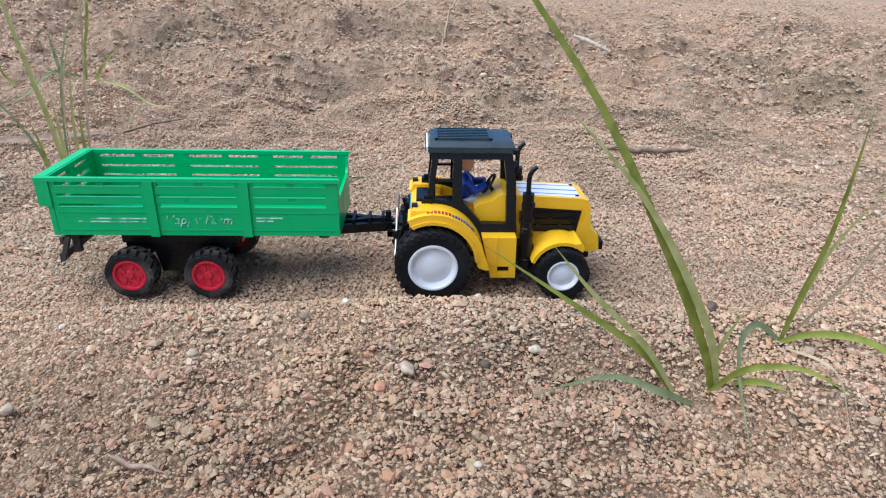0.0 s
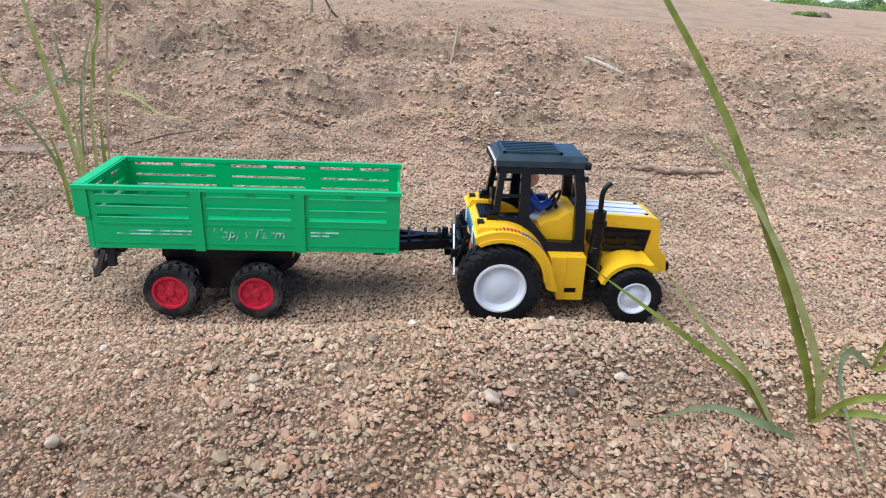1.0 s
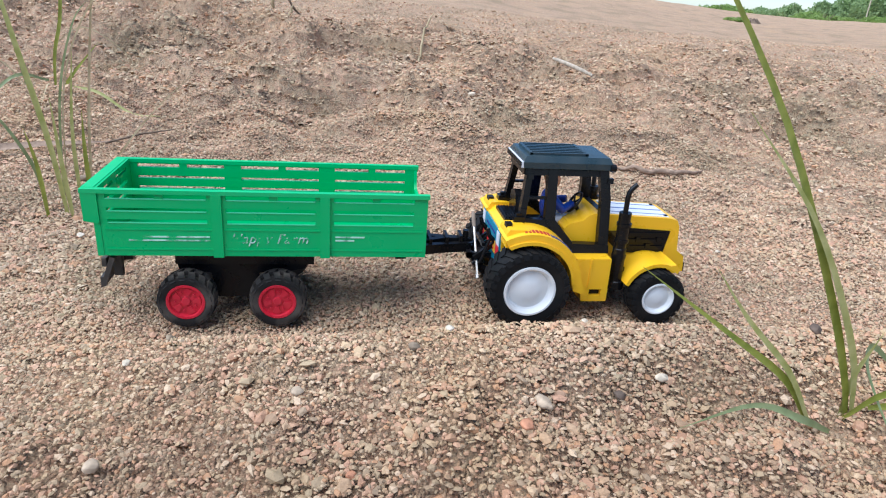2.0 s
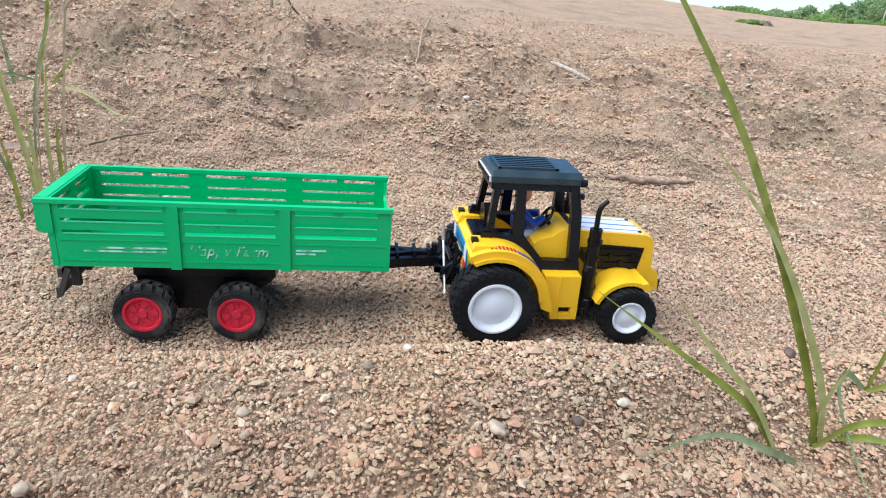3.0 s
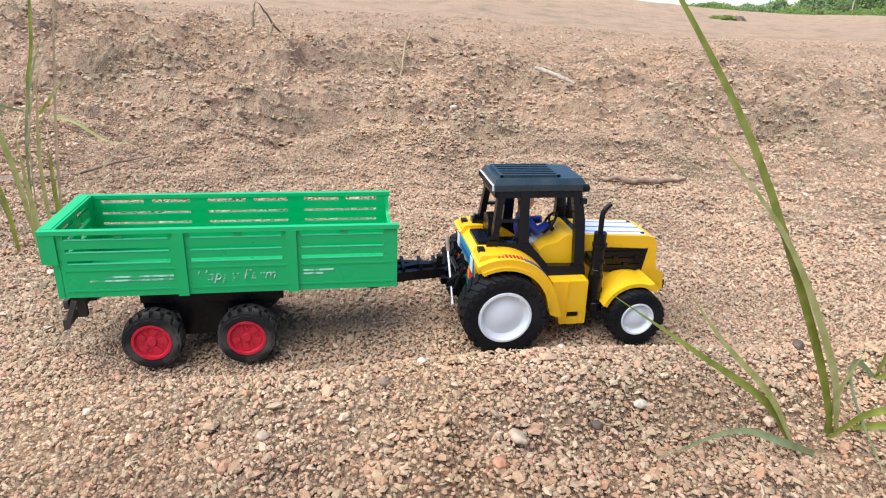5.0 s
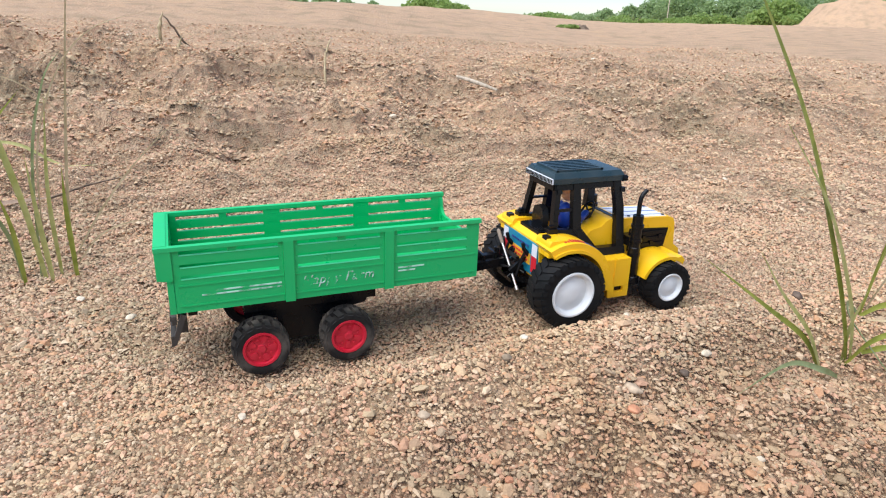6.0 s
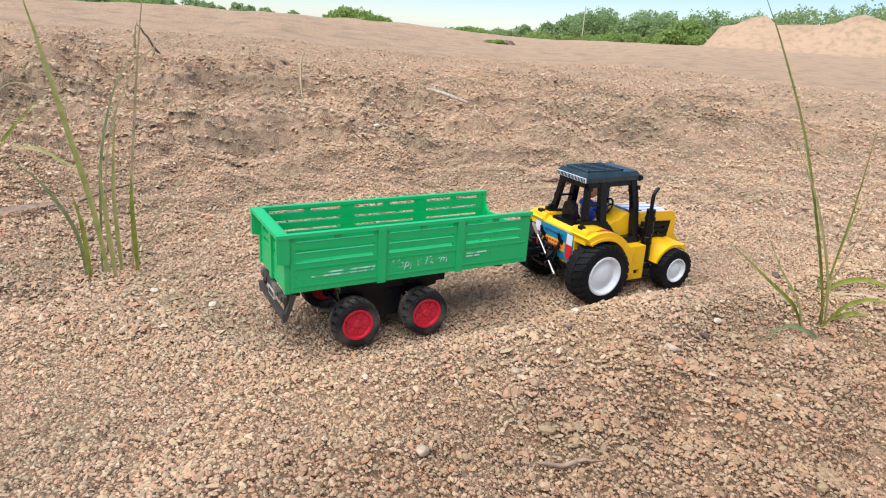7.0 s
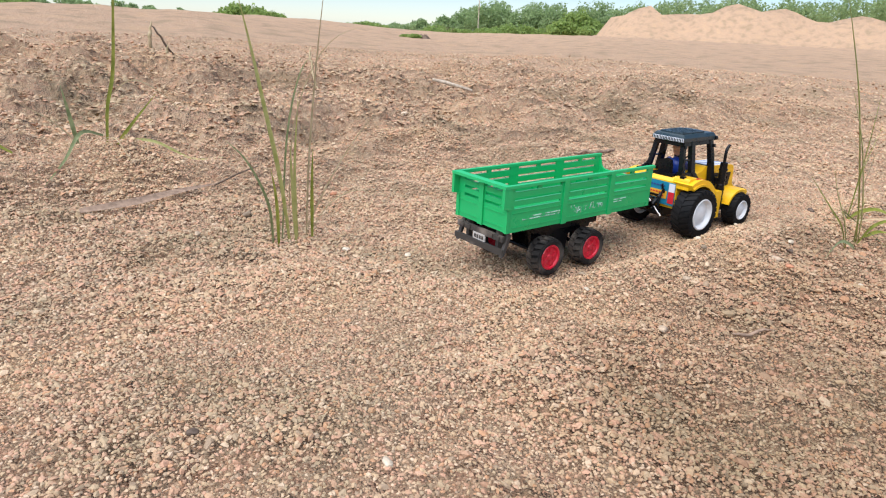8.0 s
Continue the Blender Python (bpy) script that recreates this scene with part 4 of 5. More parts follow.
        for x, z in ((0.2962, 0.078), (0.2985, 0.094), (0.3590, 0.092), (0.2950, 0.069)):
            add("hinge", splayed(boxes([(x - 0.0018, x + 0.0024, *((y0 - 0.0014, y0 + 0.001) if near else (y1 - 0.001, y1 + 0.0014)), z, z + 0.0038)], 0.0006), near), BLACK)
    add("rear_bar", boxes([(0.2940, 0.2980, 0.0140, 0.0630, 0.0965, 0.1020)], 0.0006), BLACK)
    add("front_bar", boxes([(0.3505, 0.3570, 0.0140, 0.0630, 0.0965, 0.1020)], 0.0006), BLACK)
    add("front_bar", boxes([(0.3580, 0.3625, 0.0100, 0.0670, 0.0640, 0.0680)], 0.0006), BLACK)
    add("dashboard", prism([(0.3300, 0.0430), (0.3300, 0.0560), (0.3335, 0.0600), (0.3440, 0.0625), (0.3475, 0.0662), (0.3520, 0.0684), (0.3600, 0.0672), (0.3640, 0.0660), (0.3640, 0.0400)], 0.0120, 0.0650, 0.0010), YELLOW, "yellow dashboard")
    add("cab_floor", boxes([(0.3100, 0.3600, 0.0168, 0.0602, 0.0400, 0.0440)], 0.0006), YELLOW)
    sw = add("steering_wheel", tube([(0.3480, 0.0385, 0.0610), (0.3425, 0.0385, 0.0700)], 0.0016, 8), BLACK, "black steering wheel on a column")
    bm = bmesh.new()
    ring = [(0.3425 + 0.0085 * math.sin(a) * math.sin(radians(32)), 0.0385 + 0.0085 * math.cos(a), 0.0705 + 0.0085 * math.sin(a) * math.cos(radians(32))) for a in [2 * math.pi * k / 24 for k in range(25)]]
    add_tube(bm, ring, 0.0011, 8)
    for k in range(3):
        a = 2 * math.pi * k / 3 + 0.5
        add_tube(bm, [(0.3425, 0.0385, 0.0705), (0.3425 + 0.0085 * math.sin(a) * math.sin(radians(32)), 0.0385 + 0.0085 * math.cos(a), 0.0705 + 0.0085 * math.sin(a) * math.cos(radians(32)))], 0.0009, 6)
    add("grip", bm, BLACK, "", sw)
    seat = add("seat", boxes([(0.2990, 0.3240, 0.0270, 0.0500, 0.0500, 0.0565)], 0.0020, 3), BLACK, "black seat with a rounded backrest")
    add("backrest", prism([(0.0285, 0.0520), (0.0485, 0.0520), (0.0500, 0.0700), (0.0470, 0.0775), (0.0385, 0.0800), (0.0300, 0.0775), (0.0270, 0.0700)], 0.2935, 0.2990, 0.0018, axis="x", seg=3), BLACK, "", seat)
    for y0, y1 in both(0.0035, 0.0110):
        add("tail_lamp", boxes([(0.2880, 0.2960, y0, y1, 0.0600, 0.0672), (0.2900, 0.2940, y0 + 0.002, y1 - 0.002, 0.0665, 0.0695)], 0.0008), BLACK, "black moulded clip behind the cab")
    dk = add("rear_deck", boxes([(0.2838, 0.2935, 0.0130, 0.0520, 0.0560, 0.0628)], 0.0012), BLACK, "black moulded deck behind the seat")
    for k in range(4):
        add("deck_rib", boxes([(0.2848 + k * 0.0022, 0.2858 + k * 0.0022, 0.0150, 0.0500, 0.0622, 0.0638)], 0.0004), BLACK, "", dk)
    # roof
    bm = bmesh.new()
    rings = []
    for x0, x1, y0, y1, z in ((0.2950, 0.3575, 0.0130, 0.0640, 0.1008), (0.2930, 0.3592, 0.0108, 0.0662, 0.1018), (0.2926, 0.3596, 0.0105, 0.0665, 0.1062), (0.2948, 0.3576, 0.0140, 0.0630, 0.1102)):
        rings.append([bm.verts.new(p) for p in ((x0, y0, z), (x1, y0, z), (x1, y1, z), (x0, y1, z))])
    bm.faces.new(rings[0])
    bm.faces.new(rings[-1][::-1])
    for a, b in zip(rings, rings[1:]):
        for k in range(4):
            bm.faces.new((a[k], a[(k + 1) % 4], b[(k + 1) % 4], b[k]))
    bevel(bm, 0.0010, 3, 15)
    rf = add("roof", bm, ROOF, "dark teal plastic cab roof with lengthwise vents")
    # black sheet paints the shade in the slots between the ribs
    add("vent_shade", boxes([(0.2995, 0.3405, 0.0195, 0.0575, 0.1096, 0.1106)], 0.0), BLACK, "", rf, 0)
    for k in range(7):
        y = 0.0195 + k * 0.00633 - 0.0011
        add("vent_rib", boxes([(0.2985, 0.3415, y, y + 0.0024, 0.1098, 0.1120)], 0.0004), ROOF, "", rf)
    for x in (0.2990, 0.3410):
        add("vent_rib", boxes([(x - 0.0012, x + 0.0012, 0.0184, 0.0586, 0.1098, 0.1119)], 0.0004), ROOF, "", rf)
    lb = add("light_bar", boxes([(0.2914, 0.2934, 0.0115, 0.0655, 0.1020, 0.1062)], 0.0003), STICK_WHITE, "white ribbed strip along the rear roof edge", rf)
    for k in range(20):
        add("slit", boxes([(0.2909, 0.2917, 0.0122 + k * 0.00275, 0.0122 + k * 0.00275 + 0.0012, 0.1023, 0.1059)], 0.0), BLACK, "", lb, 0)
    for y0, y1 in both(0.0090, 0.0130):
        add("roof_lamp", tube([(0.3580, (y0 + y1) / 2, 0.1035), (0.3618, (y0 + y1) / 2, 0.1035)], [0.0028, 0.0028], 14), BLACK, "small round black lamp", rf)
    # tow frame
    tw = add("tow_frame", boxes([(0.2600, 0.2830, 0.0270, 0.0310, 0.0270, 0.0310), (0.2600, 0.2830, 0.0460, 0.0500, 0.0270, 0.0310), (0.2600, 0.2640, 0.0270, 0.0500, 0.0265, 0.0315),
                                  (0.2690, 0.2715, 0.0270, 0.0500, 0.0285, 0.0325)], 0.0007), BLACK, "black tow frame behind the tractor")
    for y in (0.0225, 0.0505):
        add("tow_strut", prism([(0.2660, 0.0260), (0.2820, 0.0400), (0.2820, 0.0440), (0.2640, 0.0290)], y, y + 0.0038, 0.0005), BLACK, "", tw)
        add("tow_strut", prism([(0.2650, 0.0210), (0.2840, 0.0140), (0.2840, 0.0180), (0.2660, 0.0250)], y, y + 0.0038, 0.0005), BLACK, "", tw)
    for k in range(6):
        a = 0.0180 + 0.0042 * k
        add("tow_rib", tube([(0.2640 + 0.0012 * k, 0.0250 + 0.0045 * k, 0.0225), (0.2735, 0.0265 + 0.0045 * k, 0.0300 + 0.0012 * (k % 3)), (0.2835, 0.0270 + 0.0042 * k, a + 0.006)], 0.0013, 8), BLACK, "", tw)
    for z in (0.0225, 0.0300, 0.0375):
        add("tow_rib", boxes([(0.2700, 0.2725, 0.0235, 0.0535, z, z + 0.0026)], 0.0005), BLACK, "", tw)
    for y in (0.0195, 0.0545):
        add("lift_arm", tube([(0.2840, y, 0.0400), (0.2785, y, 0.0430), (0.2745, y, 0.0475), (0.2730, y, 0.0530)], [0.0020, 0.0020, 0.0018, 0.0015], 10), BLACK, "", tw)
        add("lift_rod", tube([(0.2755, y, 0.0455), (0.2690, y, 0.0250)], 0.0012, 8), BLACK, "", tw)
    add("tow_plate", boxes([(0.2660, 0.2830, 0.0230, 0.0540, 0.0180, 0.0205)], 0.0006), BLACK, "", tw)
    # wheels
    big = (tyre_mesh(0.0298, 0.0240, 0.0186, 26, 0.0012, RUBBER, 0.16), white_rim_mesh(0.0188, 0.0240))
    small = (tyre_mesh(0.0212, 0.0170, 0.0122, 22, 0.0010, RUBBER, 0.14), white_rim_mesh(0.0124, 0.0170))
    for x, z, yc, pair, lab in ((0.297, 0.0222, -0.0148, big, "wide black rear tyre"), (0.3985, 0.0128, -0.0120, small, "black front tyre")):
        for far in (False, True):
            y = 2 * BY - yc - 0.010 if far else yc
            wheel(base, x - BX, y - BY, z - BZ, pair, far, 9, lab, "white dished plastic rim")
    return base


tractor()


def driver_doll():
    """A small seated moulded figure: a plain body, arms held forward and a round head."""
    bm = bmesh.new()
    def blob(cx, cy, cz, rx, ry, rz, mi, sub=2):
        r = bmesh.ops.create_icosphere(bm, subdivisions=sub, radius=1.0, matrix=Matrix.LocRotScale((cx, cy, cz), None, (rx, ry, rz)))
        for f in {f for v in r["verts"] for f in v.link_faces}:
            f.material_index = mi
    y = 0.0370
    blob(0.3235, y, 0.0660, 0.0068, 0.0105, 0.0125, 0)
    blob(0.3245, y, 0.0865, 0.0062, 0.0062, 0.0075, 1)
    blob(0.3235, y, 0.0900, 0.0066, 0.0066, 0.0052, 1)
    blob(0.3330, y - 0.0055, 0.0570, 0.0115, 0.0045, 0.0045, 2)
    blob(0.3330, y + 0.0055, 0.0570, 0.0115, 0.0045, 0.0045, 2)
    for s in (-1, 1):
        add_tube(bm, [(0.3235, y + s * 0.0105, 0.0735), (0.3310, y + s * 0.0115, 0.0665), (0.3400, y + s * 0.0065, 0.0695)], [0.0040, 0.0038, 0.0030], 10)
    me = mesh_from("driver_doll", bm, [BLUE, SKIN, STICK_WHITE], 60)
    return tagged(new("driver_doll", me), "small blue plastic driver doll sitting in the tractor cab", "doll")


driver_doll()

# ---------------------------------------------------------------- grass


def spline(points, k):
    p = [Vector(q) for q in points]
    p = [p[0] * 2 - p[1]] + p + [p[-1] * 2 - p[-2]]
    out = []
    segs = len(p) - 3
    for i in range(k + 1):
        u = min(i / k * segs, segs - 1e-6)
        s = int(u)
        t = u - s
        a, b, c, d = p[s:s + 4]
        out.append(0.5 * ((2 * b) + (c - a) * t + (2 * a - 5 * b + 4 * c - d) * t * t + (3 * b - a - 3 * c + d) * t ** 3))
    return out


def blade_mesh(points, width, facing=(0.1, -1.0, 0.45), tip=0.06, twist=0.0, k=18):
    """A folded grass blade: keeled cross-section, widest a third of the way up, tapered to the tip."""
    bm = bmesh.new()
    pts = spline(points, k)
    rings = []
    face = Vector(facing).normalized()
    for i, p in enumerate(pts):
        u = i / k
        d = (pts[min(i + 1, k)] - pts[max(i - 1, 0)]).normalized()
        f = Matrix.Rotation(twist * u, 3, d) @ face
        side = d.cross(f)
        side = side.normalized() if side.length > 1e-5 else Vector((1, 0, 0))
        nrm = side.cross(d).normalized()
        w = width * max(tip, min(1.0, 0.55 + 1.4 * u) * (1 - u ** 2.2))
        rings.append([bm.verts.new(p - side * w), bm.verts.new(p + nrm * (-w * 0.35 + 0.00025)), bm.verts.new(p + side * w), bm.verts.new(p + nrm * (-w * 0.35 - 0.00025))])
    for a, b in zip(rings, rings[1:]):
        for q in range(4):
            bm.faces.new((a[q], a[(q + 1) % 4], b[(q + 1) % 4], b[q]))
    bm.faces.new(rings[0][::-1])
    bm.faces.new(rings[-1])
    return bm


def tuft(name, label, at, blades, group="grass by the track"):
    """Blades by points beside the root: x, y from it, and z above the sand there."""
    gx, gy = at
    t = thing(name, label, "grass", group, at=(gx, gy, float(ground(gx, gy))))
    for points, width, mt, lb in blades:
        part("blade", blade_mesh(points, width), mt, t, lb, 60)
    return t


def lying(at, points):
    """Points that follow the sand: the height counts from the sand under each."""
    g0 = float(ground(*at))
    return [(x, y, float(ground(at[0] + x, at[1] + y)) - g0 + z) for x, y, z in points]


AT = (0.580, -0.205)
tuft("grass_tuft", "small tuft of bent green grass rooted in the gravel", AT, [
    ([(0.000, 0.000, -0.004), (0.018, 0.000, 0.040), (0.054, 0.000, 0.099), (0.083, 0.001, 0.140), (0.099, 0.003, 0.147), (0.113, 0.005, 0.139), (0.128, 0.007, 0.123)], 0.0024, GRASS, ""),
    ([(0.002, 0.000, -0.004), (0.020, 0.000, 0.024), (0.062, 0.000, 0.065), (0.113, 0.003, 0.098), (0.152, 0.005, 0.118)], 0.0019, GRASS_PALE, "pale blade"),
    ([(-0.001, 0.001, -0.004), (0.012, 0.003, 0.034), (0.040, 0.005, 0.079), (0.063, 0.007, 0.122)], 0.0021, GRASS_PALE, "pale blade"),
    ([(0.001, -0.001, -0.004), (0.008, -0.001, 0.022), (0.024, -0.002, 0.055), (0.036, -0.003, 0.076)], 0.0026, GRASS, ""),
    (lying(AT, [(-0.003, -0.002, 0.000), (-0.015, -0.007, 0.008), (-0.020, -0.014, 0.003)]), 0.0014, STRAW, "dry straw-coloured blade"),
])
AT = (0.535, -0.094)
tuft("grass_tuft", "sprawling grass plant with long arching blades on the bank", AT, [
    ([(0.000, 0.000, -0.004), (0.007, 0.001, 0.030), (0.017, 0.003, 0.071), (0.022, 0.004, 0.120), (0.024, 0.005, 0.160)], 0.0026, GRASS, "upright blade"),
    ([(0.001, 0.001, -0.003), (0.012, 0.002, 0.043), (0.025, 0.003, 0.076), (0.055, 0.005, 0.118)], 0.0019, GRASS_PALE, "pale blade"),
    ([(0.002, 0.000, -0.003), (0.020, 0.002, 0.020), (0.038, 0.004, 0.042), (0.061, 0.006, 0.084), (0.084, 0.008, 0.098)], 0.0013, STRAW, "dry thin stalk"),
    (lying(AT, [(0.0, 0.0, 0.0), (-0.018, -0.001, 0.014), (-0.035, -0.016, 0.016), (-0.048, -0.044, 0.010), (-0.056, -0.089, 0.003)]), 0.0028, GRASS_GREY, "grey-green drooping blade"),
    (lying(AT, [(0.0, -0.001, 0.0), (0.020, -0.006, 0.012), (0.049, -0.018, 0.012), (0.090, -0.036, 0.006), (0.141, -0.042, 0.004)]), 0.0029, GRASS, "blade lying over the gravel"),
    (lying(AT, [(-0.049, -0.041, 0.003), (-0.036, -0.050, 0.005), (-0.022, -0.058, 0.003)]), 0.0026, GRASS, "short broken blade"),
    (lying(AT, [(0.001, -0.008, 0.001), (0.006, -0.036, 0.006), (0.009, -0.056, 0.004), (0.001, -0.086, 0.003)]), 0.0013, STRAW, "dry root stalk"),
])
AT = (0.476, -0.132)
tuft("grass_tuft", "tall green grass tuft leaning over the bank", AT, [
    ([(0.000, 0.000, -0.004), (-0.011, 0.000, 0.028), (-0.038, 0.000, 0.083), (-0.089, 0.001, 0.173), (-0.141, 0.002, 0.242), (-0.172, 0.002, 0.276)], 0.0036, GRASS, "long leaning blade"),
    ([(0.003, -0.001, -0.003), (-0.014, -0.002, 0.048), (-0.060, -0.002, 0.124), (-0.115, -0.002, 0.183)], 0.0032, GRASS_PALE, "pale blade"),
    ([(-0.026, 0.002, -0.004), (-0.049, 0.002, 0.026), (-0.091, 0.004, 0.056), (-0.151, 0.006, 0.097)], 0.0028, GRASS, ""),
    ([(-0.025, 0.001, -0.004), (-0.049, 0.000, 0.032), (-0.085, 0.000, 0.068), (-0.112, 0.000, 0.100)], 0.0024, GRASS_PALE, "pale blade"),
    (lying(AT, [(-0.014, -0.006, 0.0), (-0.039, -0.010, 0.012), (-0.072, -0.008, 0.012), (-0.120, -0.014, 0.004)]), 0.0026, GRASS_GREY, "low arching blade"),
    (lying(AT, [(-0.004, -0.002, 0.0), (0.014, -0.008, 0.014), (0.044, -0.016, 0.016), (0.071, -0.028, 0.004)]), 0.0025, GRASS, "low arching blade"),
    ([(-0.004, 0.001, -0.003), (0.000, 0.004, 0.026), (0.012, 0.006, 0.054)], 0.0025, GRASS_PALE, ""),
])


BEHIND = "grass behind the track"
AT = (-0.105, 0.240)
tuft("grass_tuft", "upright stand of yellow-green grass with dry bent stalks", AT, [
    ([(0.000, 0.000, -0.006), (-0.008, 0.002, 0.070), (-0.024, 0.004, 0.160), (-0.034, 0.006, 0.215), (-0.046, 0.008, 0.272)], 0.0030, GRASS_PALE, "tall yellow-green blade"),
    ([(0.022, 0.004, -0.006), (0.029, 0.006, 0.090), (0.043, 0.010, 0.200), (0.060, 0.012, 0.310)], 0.0015, STRAW, "tall dry stalk"),
    ([(-0.019, 0.002, -0.006), (-0.024, 0.000, 0.045), (-0.047, -0.004, 0.095), (-0.074, -0.008, 0.124)], 0.0020, GRASS_GREY, ""),
    ([(0.006, -0.004, -0.006), (0.003, -0.005, 0.055), (0.001, -0.005, 0.118)], 0.0026, GRASS_PALE, ""),
    ([(0.001, 0.004, 0.020), (0.010, 0.006, 0.120), (0.034, 0.008, 0.185), (0.066, 0.010, 0.222), (0.112, 0.012, 0.238)], 0.0009, STRAW, "thin arching dry stalk"),
    ([(0.022, 0.002, 0.010), (0.052, 0.006, 0.058), (0.090, 0.012, 0.105), (0.138, 0.018, 0.150)], 0.0011, STRAW, "thin leaning dry stalk"),
    ([(0.024, -0.002, 0.006), (0.050, -0.004, 0.038), (0.080, -0.006, 0.050), (0.104, -0.008, 0.046)], 0.0009, STRAW, "thin bent dry stalk"),
    ([(-0.016, -0.006, -0.006), (-0.018, -0.008, 0.050), (-0.024, -0.010, 0.088)], 0.0024, GRASS, ""),
    ([(0.012, 0.006, -0.006), (0.012, 0.008, 0.080), (0.021, 0.012, 0.165)], 0.0021, GRASS_PALE, ""),
    ([(0.026, -0.004, -0.006), (0.026, -0.006, 0.060), (0.028, -0.006, 0.105)], 0.0025, GRASS, ""),
    ([(-0.006, 0.008, -0.006), (0.004, 0.010, 0.110), (0.022, 0.014, 0.178), (0.040, 0.016, 0.205)], 0.0014, GRASS_GREY, ""),
], BEHIND)
AT = (-0.225, 0.560)
tuft("grass_tuft", "sparse weedy grass plant with one tall green blade", AT, [
    ([(0.000, 0.000, -0.006), (0.006, 0.001, 0.050), (0.018, 0.003, 0.095), (0.026, 0.005, 0.160), (0.031, 0.006, 0.215), (0.034, 0.007, 0.275)], 0.0027, GRASS, "tall upright blade"),
    ([(0.008, -0.006, -0.004), (0.030, -0.010, 0.026), (0.068, -0.012, 0.070)], 0.0026, GRASS, "short slanting blade"),
    (lying(AT, [(-0.004, -0.004, 0.010), (-0.034, -0.028, 0.016), (-0.062, -0.064, 0.006), (-0.092, -0.110, 0.003)]), 0.0026, GRASS_GREY, "grey-green drooping blade"),
    (lying(AT, [(0.020, -0.004, 0.006), (0.060, -0.014, 0.014), (0.104, -0.026, 0.010), (0.146, -0.042, 0.004)]), 0.0024, GRASS_PALE, "yellow blade lying over the sand"),
    ([(-0.034, 0.002, -0.004), (-0.040, 0.004, 0.040), (-0.046, 0.006, 0.082)], 0.0032, GRASS_GREY, "broad grey-green blade"),
    ([(-0.030, 0.000, -0.002), (-0.060, 0.002, 0.034), (-0.102, 0.004, 0.064)], 0.0012, STRAW, "dry stalk"),
    ([(0.004, 0.004, 0.060), (0.044, 0.008, 0.086), (0.088, 0.012, 0.060), (0.110, 0.014, 0.030)], 0.0011, STRAW, "drooping dry stalk"),
    (lying(AT, [(0.000, -0.006, 0.004), (0.006, -0.040, 0.010), (0.012, -0.090, 0.004)]), 0.0011, STRAW, "dry root stalk"),
    ([(-0.110, 0.010, -0.004), (-0.128, 0.012, 0.012), (-0.132, 0.012, 0.034)], 0.0023, GRASS, ""),
], BEHIND)
AT = (-0.235, 0.385)
leaf = thing("dry_leaf", "long flat brown dried leaf lying on the sand", "leaf", at=(*AT, float(ground(*AT))))
part("blade", blade_mesh(lying(AT, [(-0.06, -0.012, 0.004), (0.00, 0.000, 0.008), (0.06, 0.022, 0.007), (0.13, 0.052, 0.006)]), 0.0066, (0.1, -0.5, 0.9)), BARK, leaf, "", 60)
part("stalk", tube(lying(AT, [(0.11, 0.044, 0.006), (0.15, 0.058, 0.010), (0.185, 0.078, 0.008)]), [0.0016, 0.0013, 0.0009], 6), DARKTWIG, leaf)

# ---------------------------------------------------------------- pebbles, shells, twigs


def pebble(name, label, category, x, y, size, material, seed, flat=0.62, sink=0.48):
    """A worn stone: an uneven rounded lump with two worn faces."""
    rg = random.Random(seed)
    bm = bmesh.new()
    bmesh.ops.create_icosphere(bm, subdivisions=3, radius=1.0)
    off = Vector((rg.uniform(0, 40), rg.uniform(0, 40), rg.uniform(0, 40)))
    cuts = [(Vector((rg.gauss(0, 1), rg.gauss(0, 1), rg.gauss(0, 1))).normalized(), rg.uniform(0.62, 0.85)) for _ in range(4)]
    sx, sy, sz = size * rg.uniform(0.95, 1.35), size * rg.uniform(0.75, 1.0), size * flat
    for v in bm.verts:
        p = v.co.copy()
        p *= 1 + 0.22 * noise.noise(p * 1.3 + off) + 0.06 * noise.noise(p * 4 + off)
        for nrm, dist in cuts:
            over = p.dot(nrm) - dist
            if over > 0:
                p -= nrm * over * 0.85
        v.co = (p.x * sx, p.y * sy, p.z * sz)
    ob = new(name, mesh_from(name, bm, material, 50))
    ob.matrix_world = pose(x, y, float(ground(x, y)) + sz * (1 - sink), rg.uniform(-12, 12), rg.uniform(-12, 12), rg.uniform(0, 360))
    return tagged(ob, label, category, "loose stones on the sand")


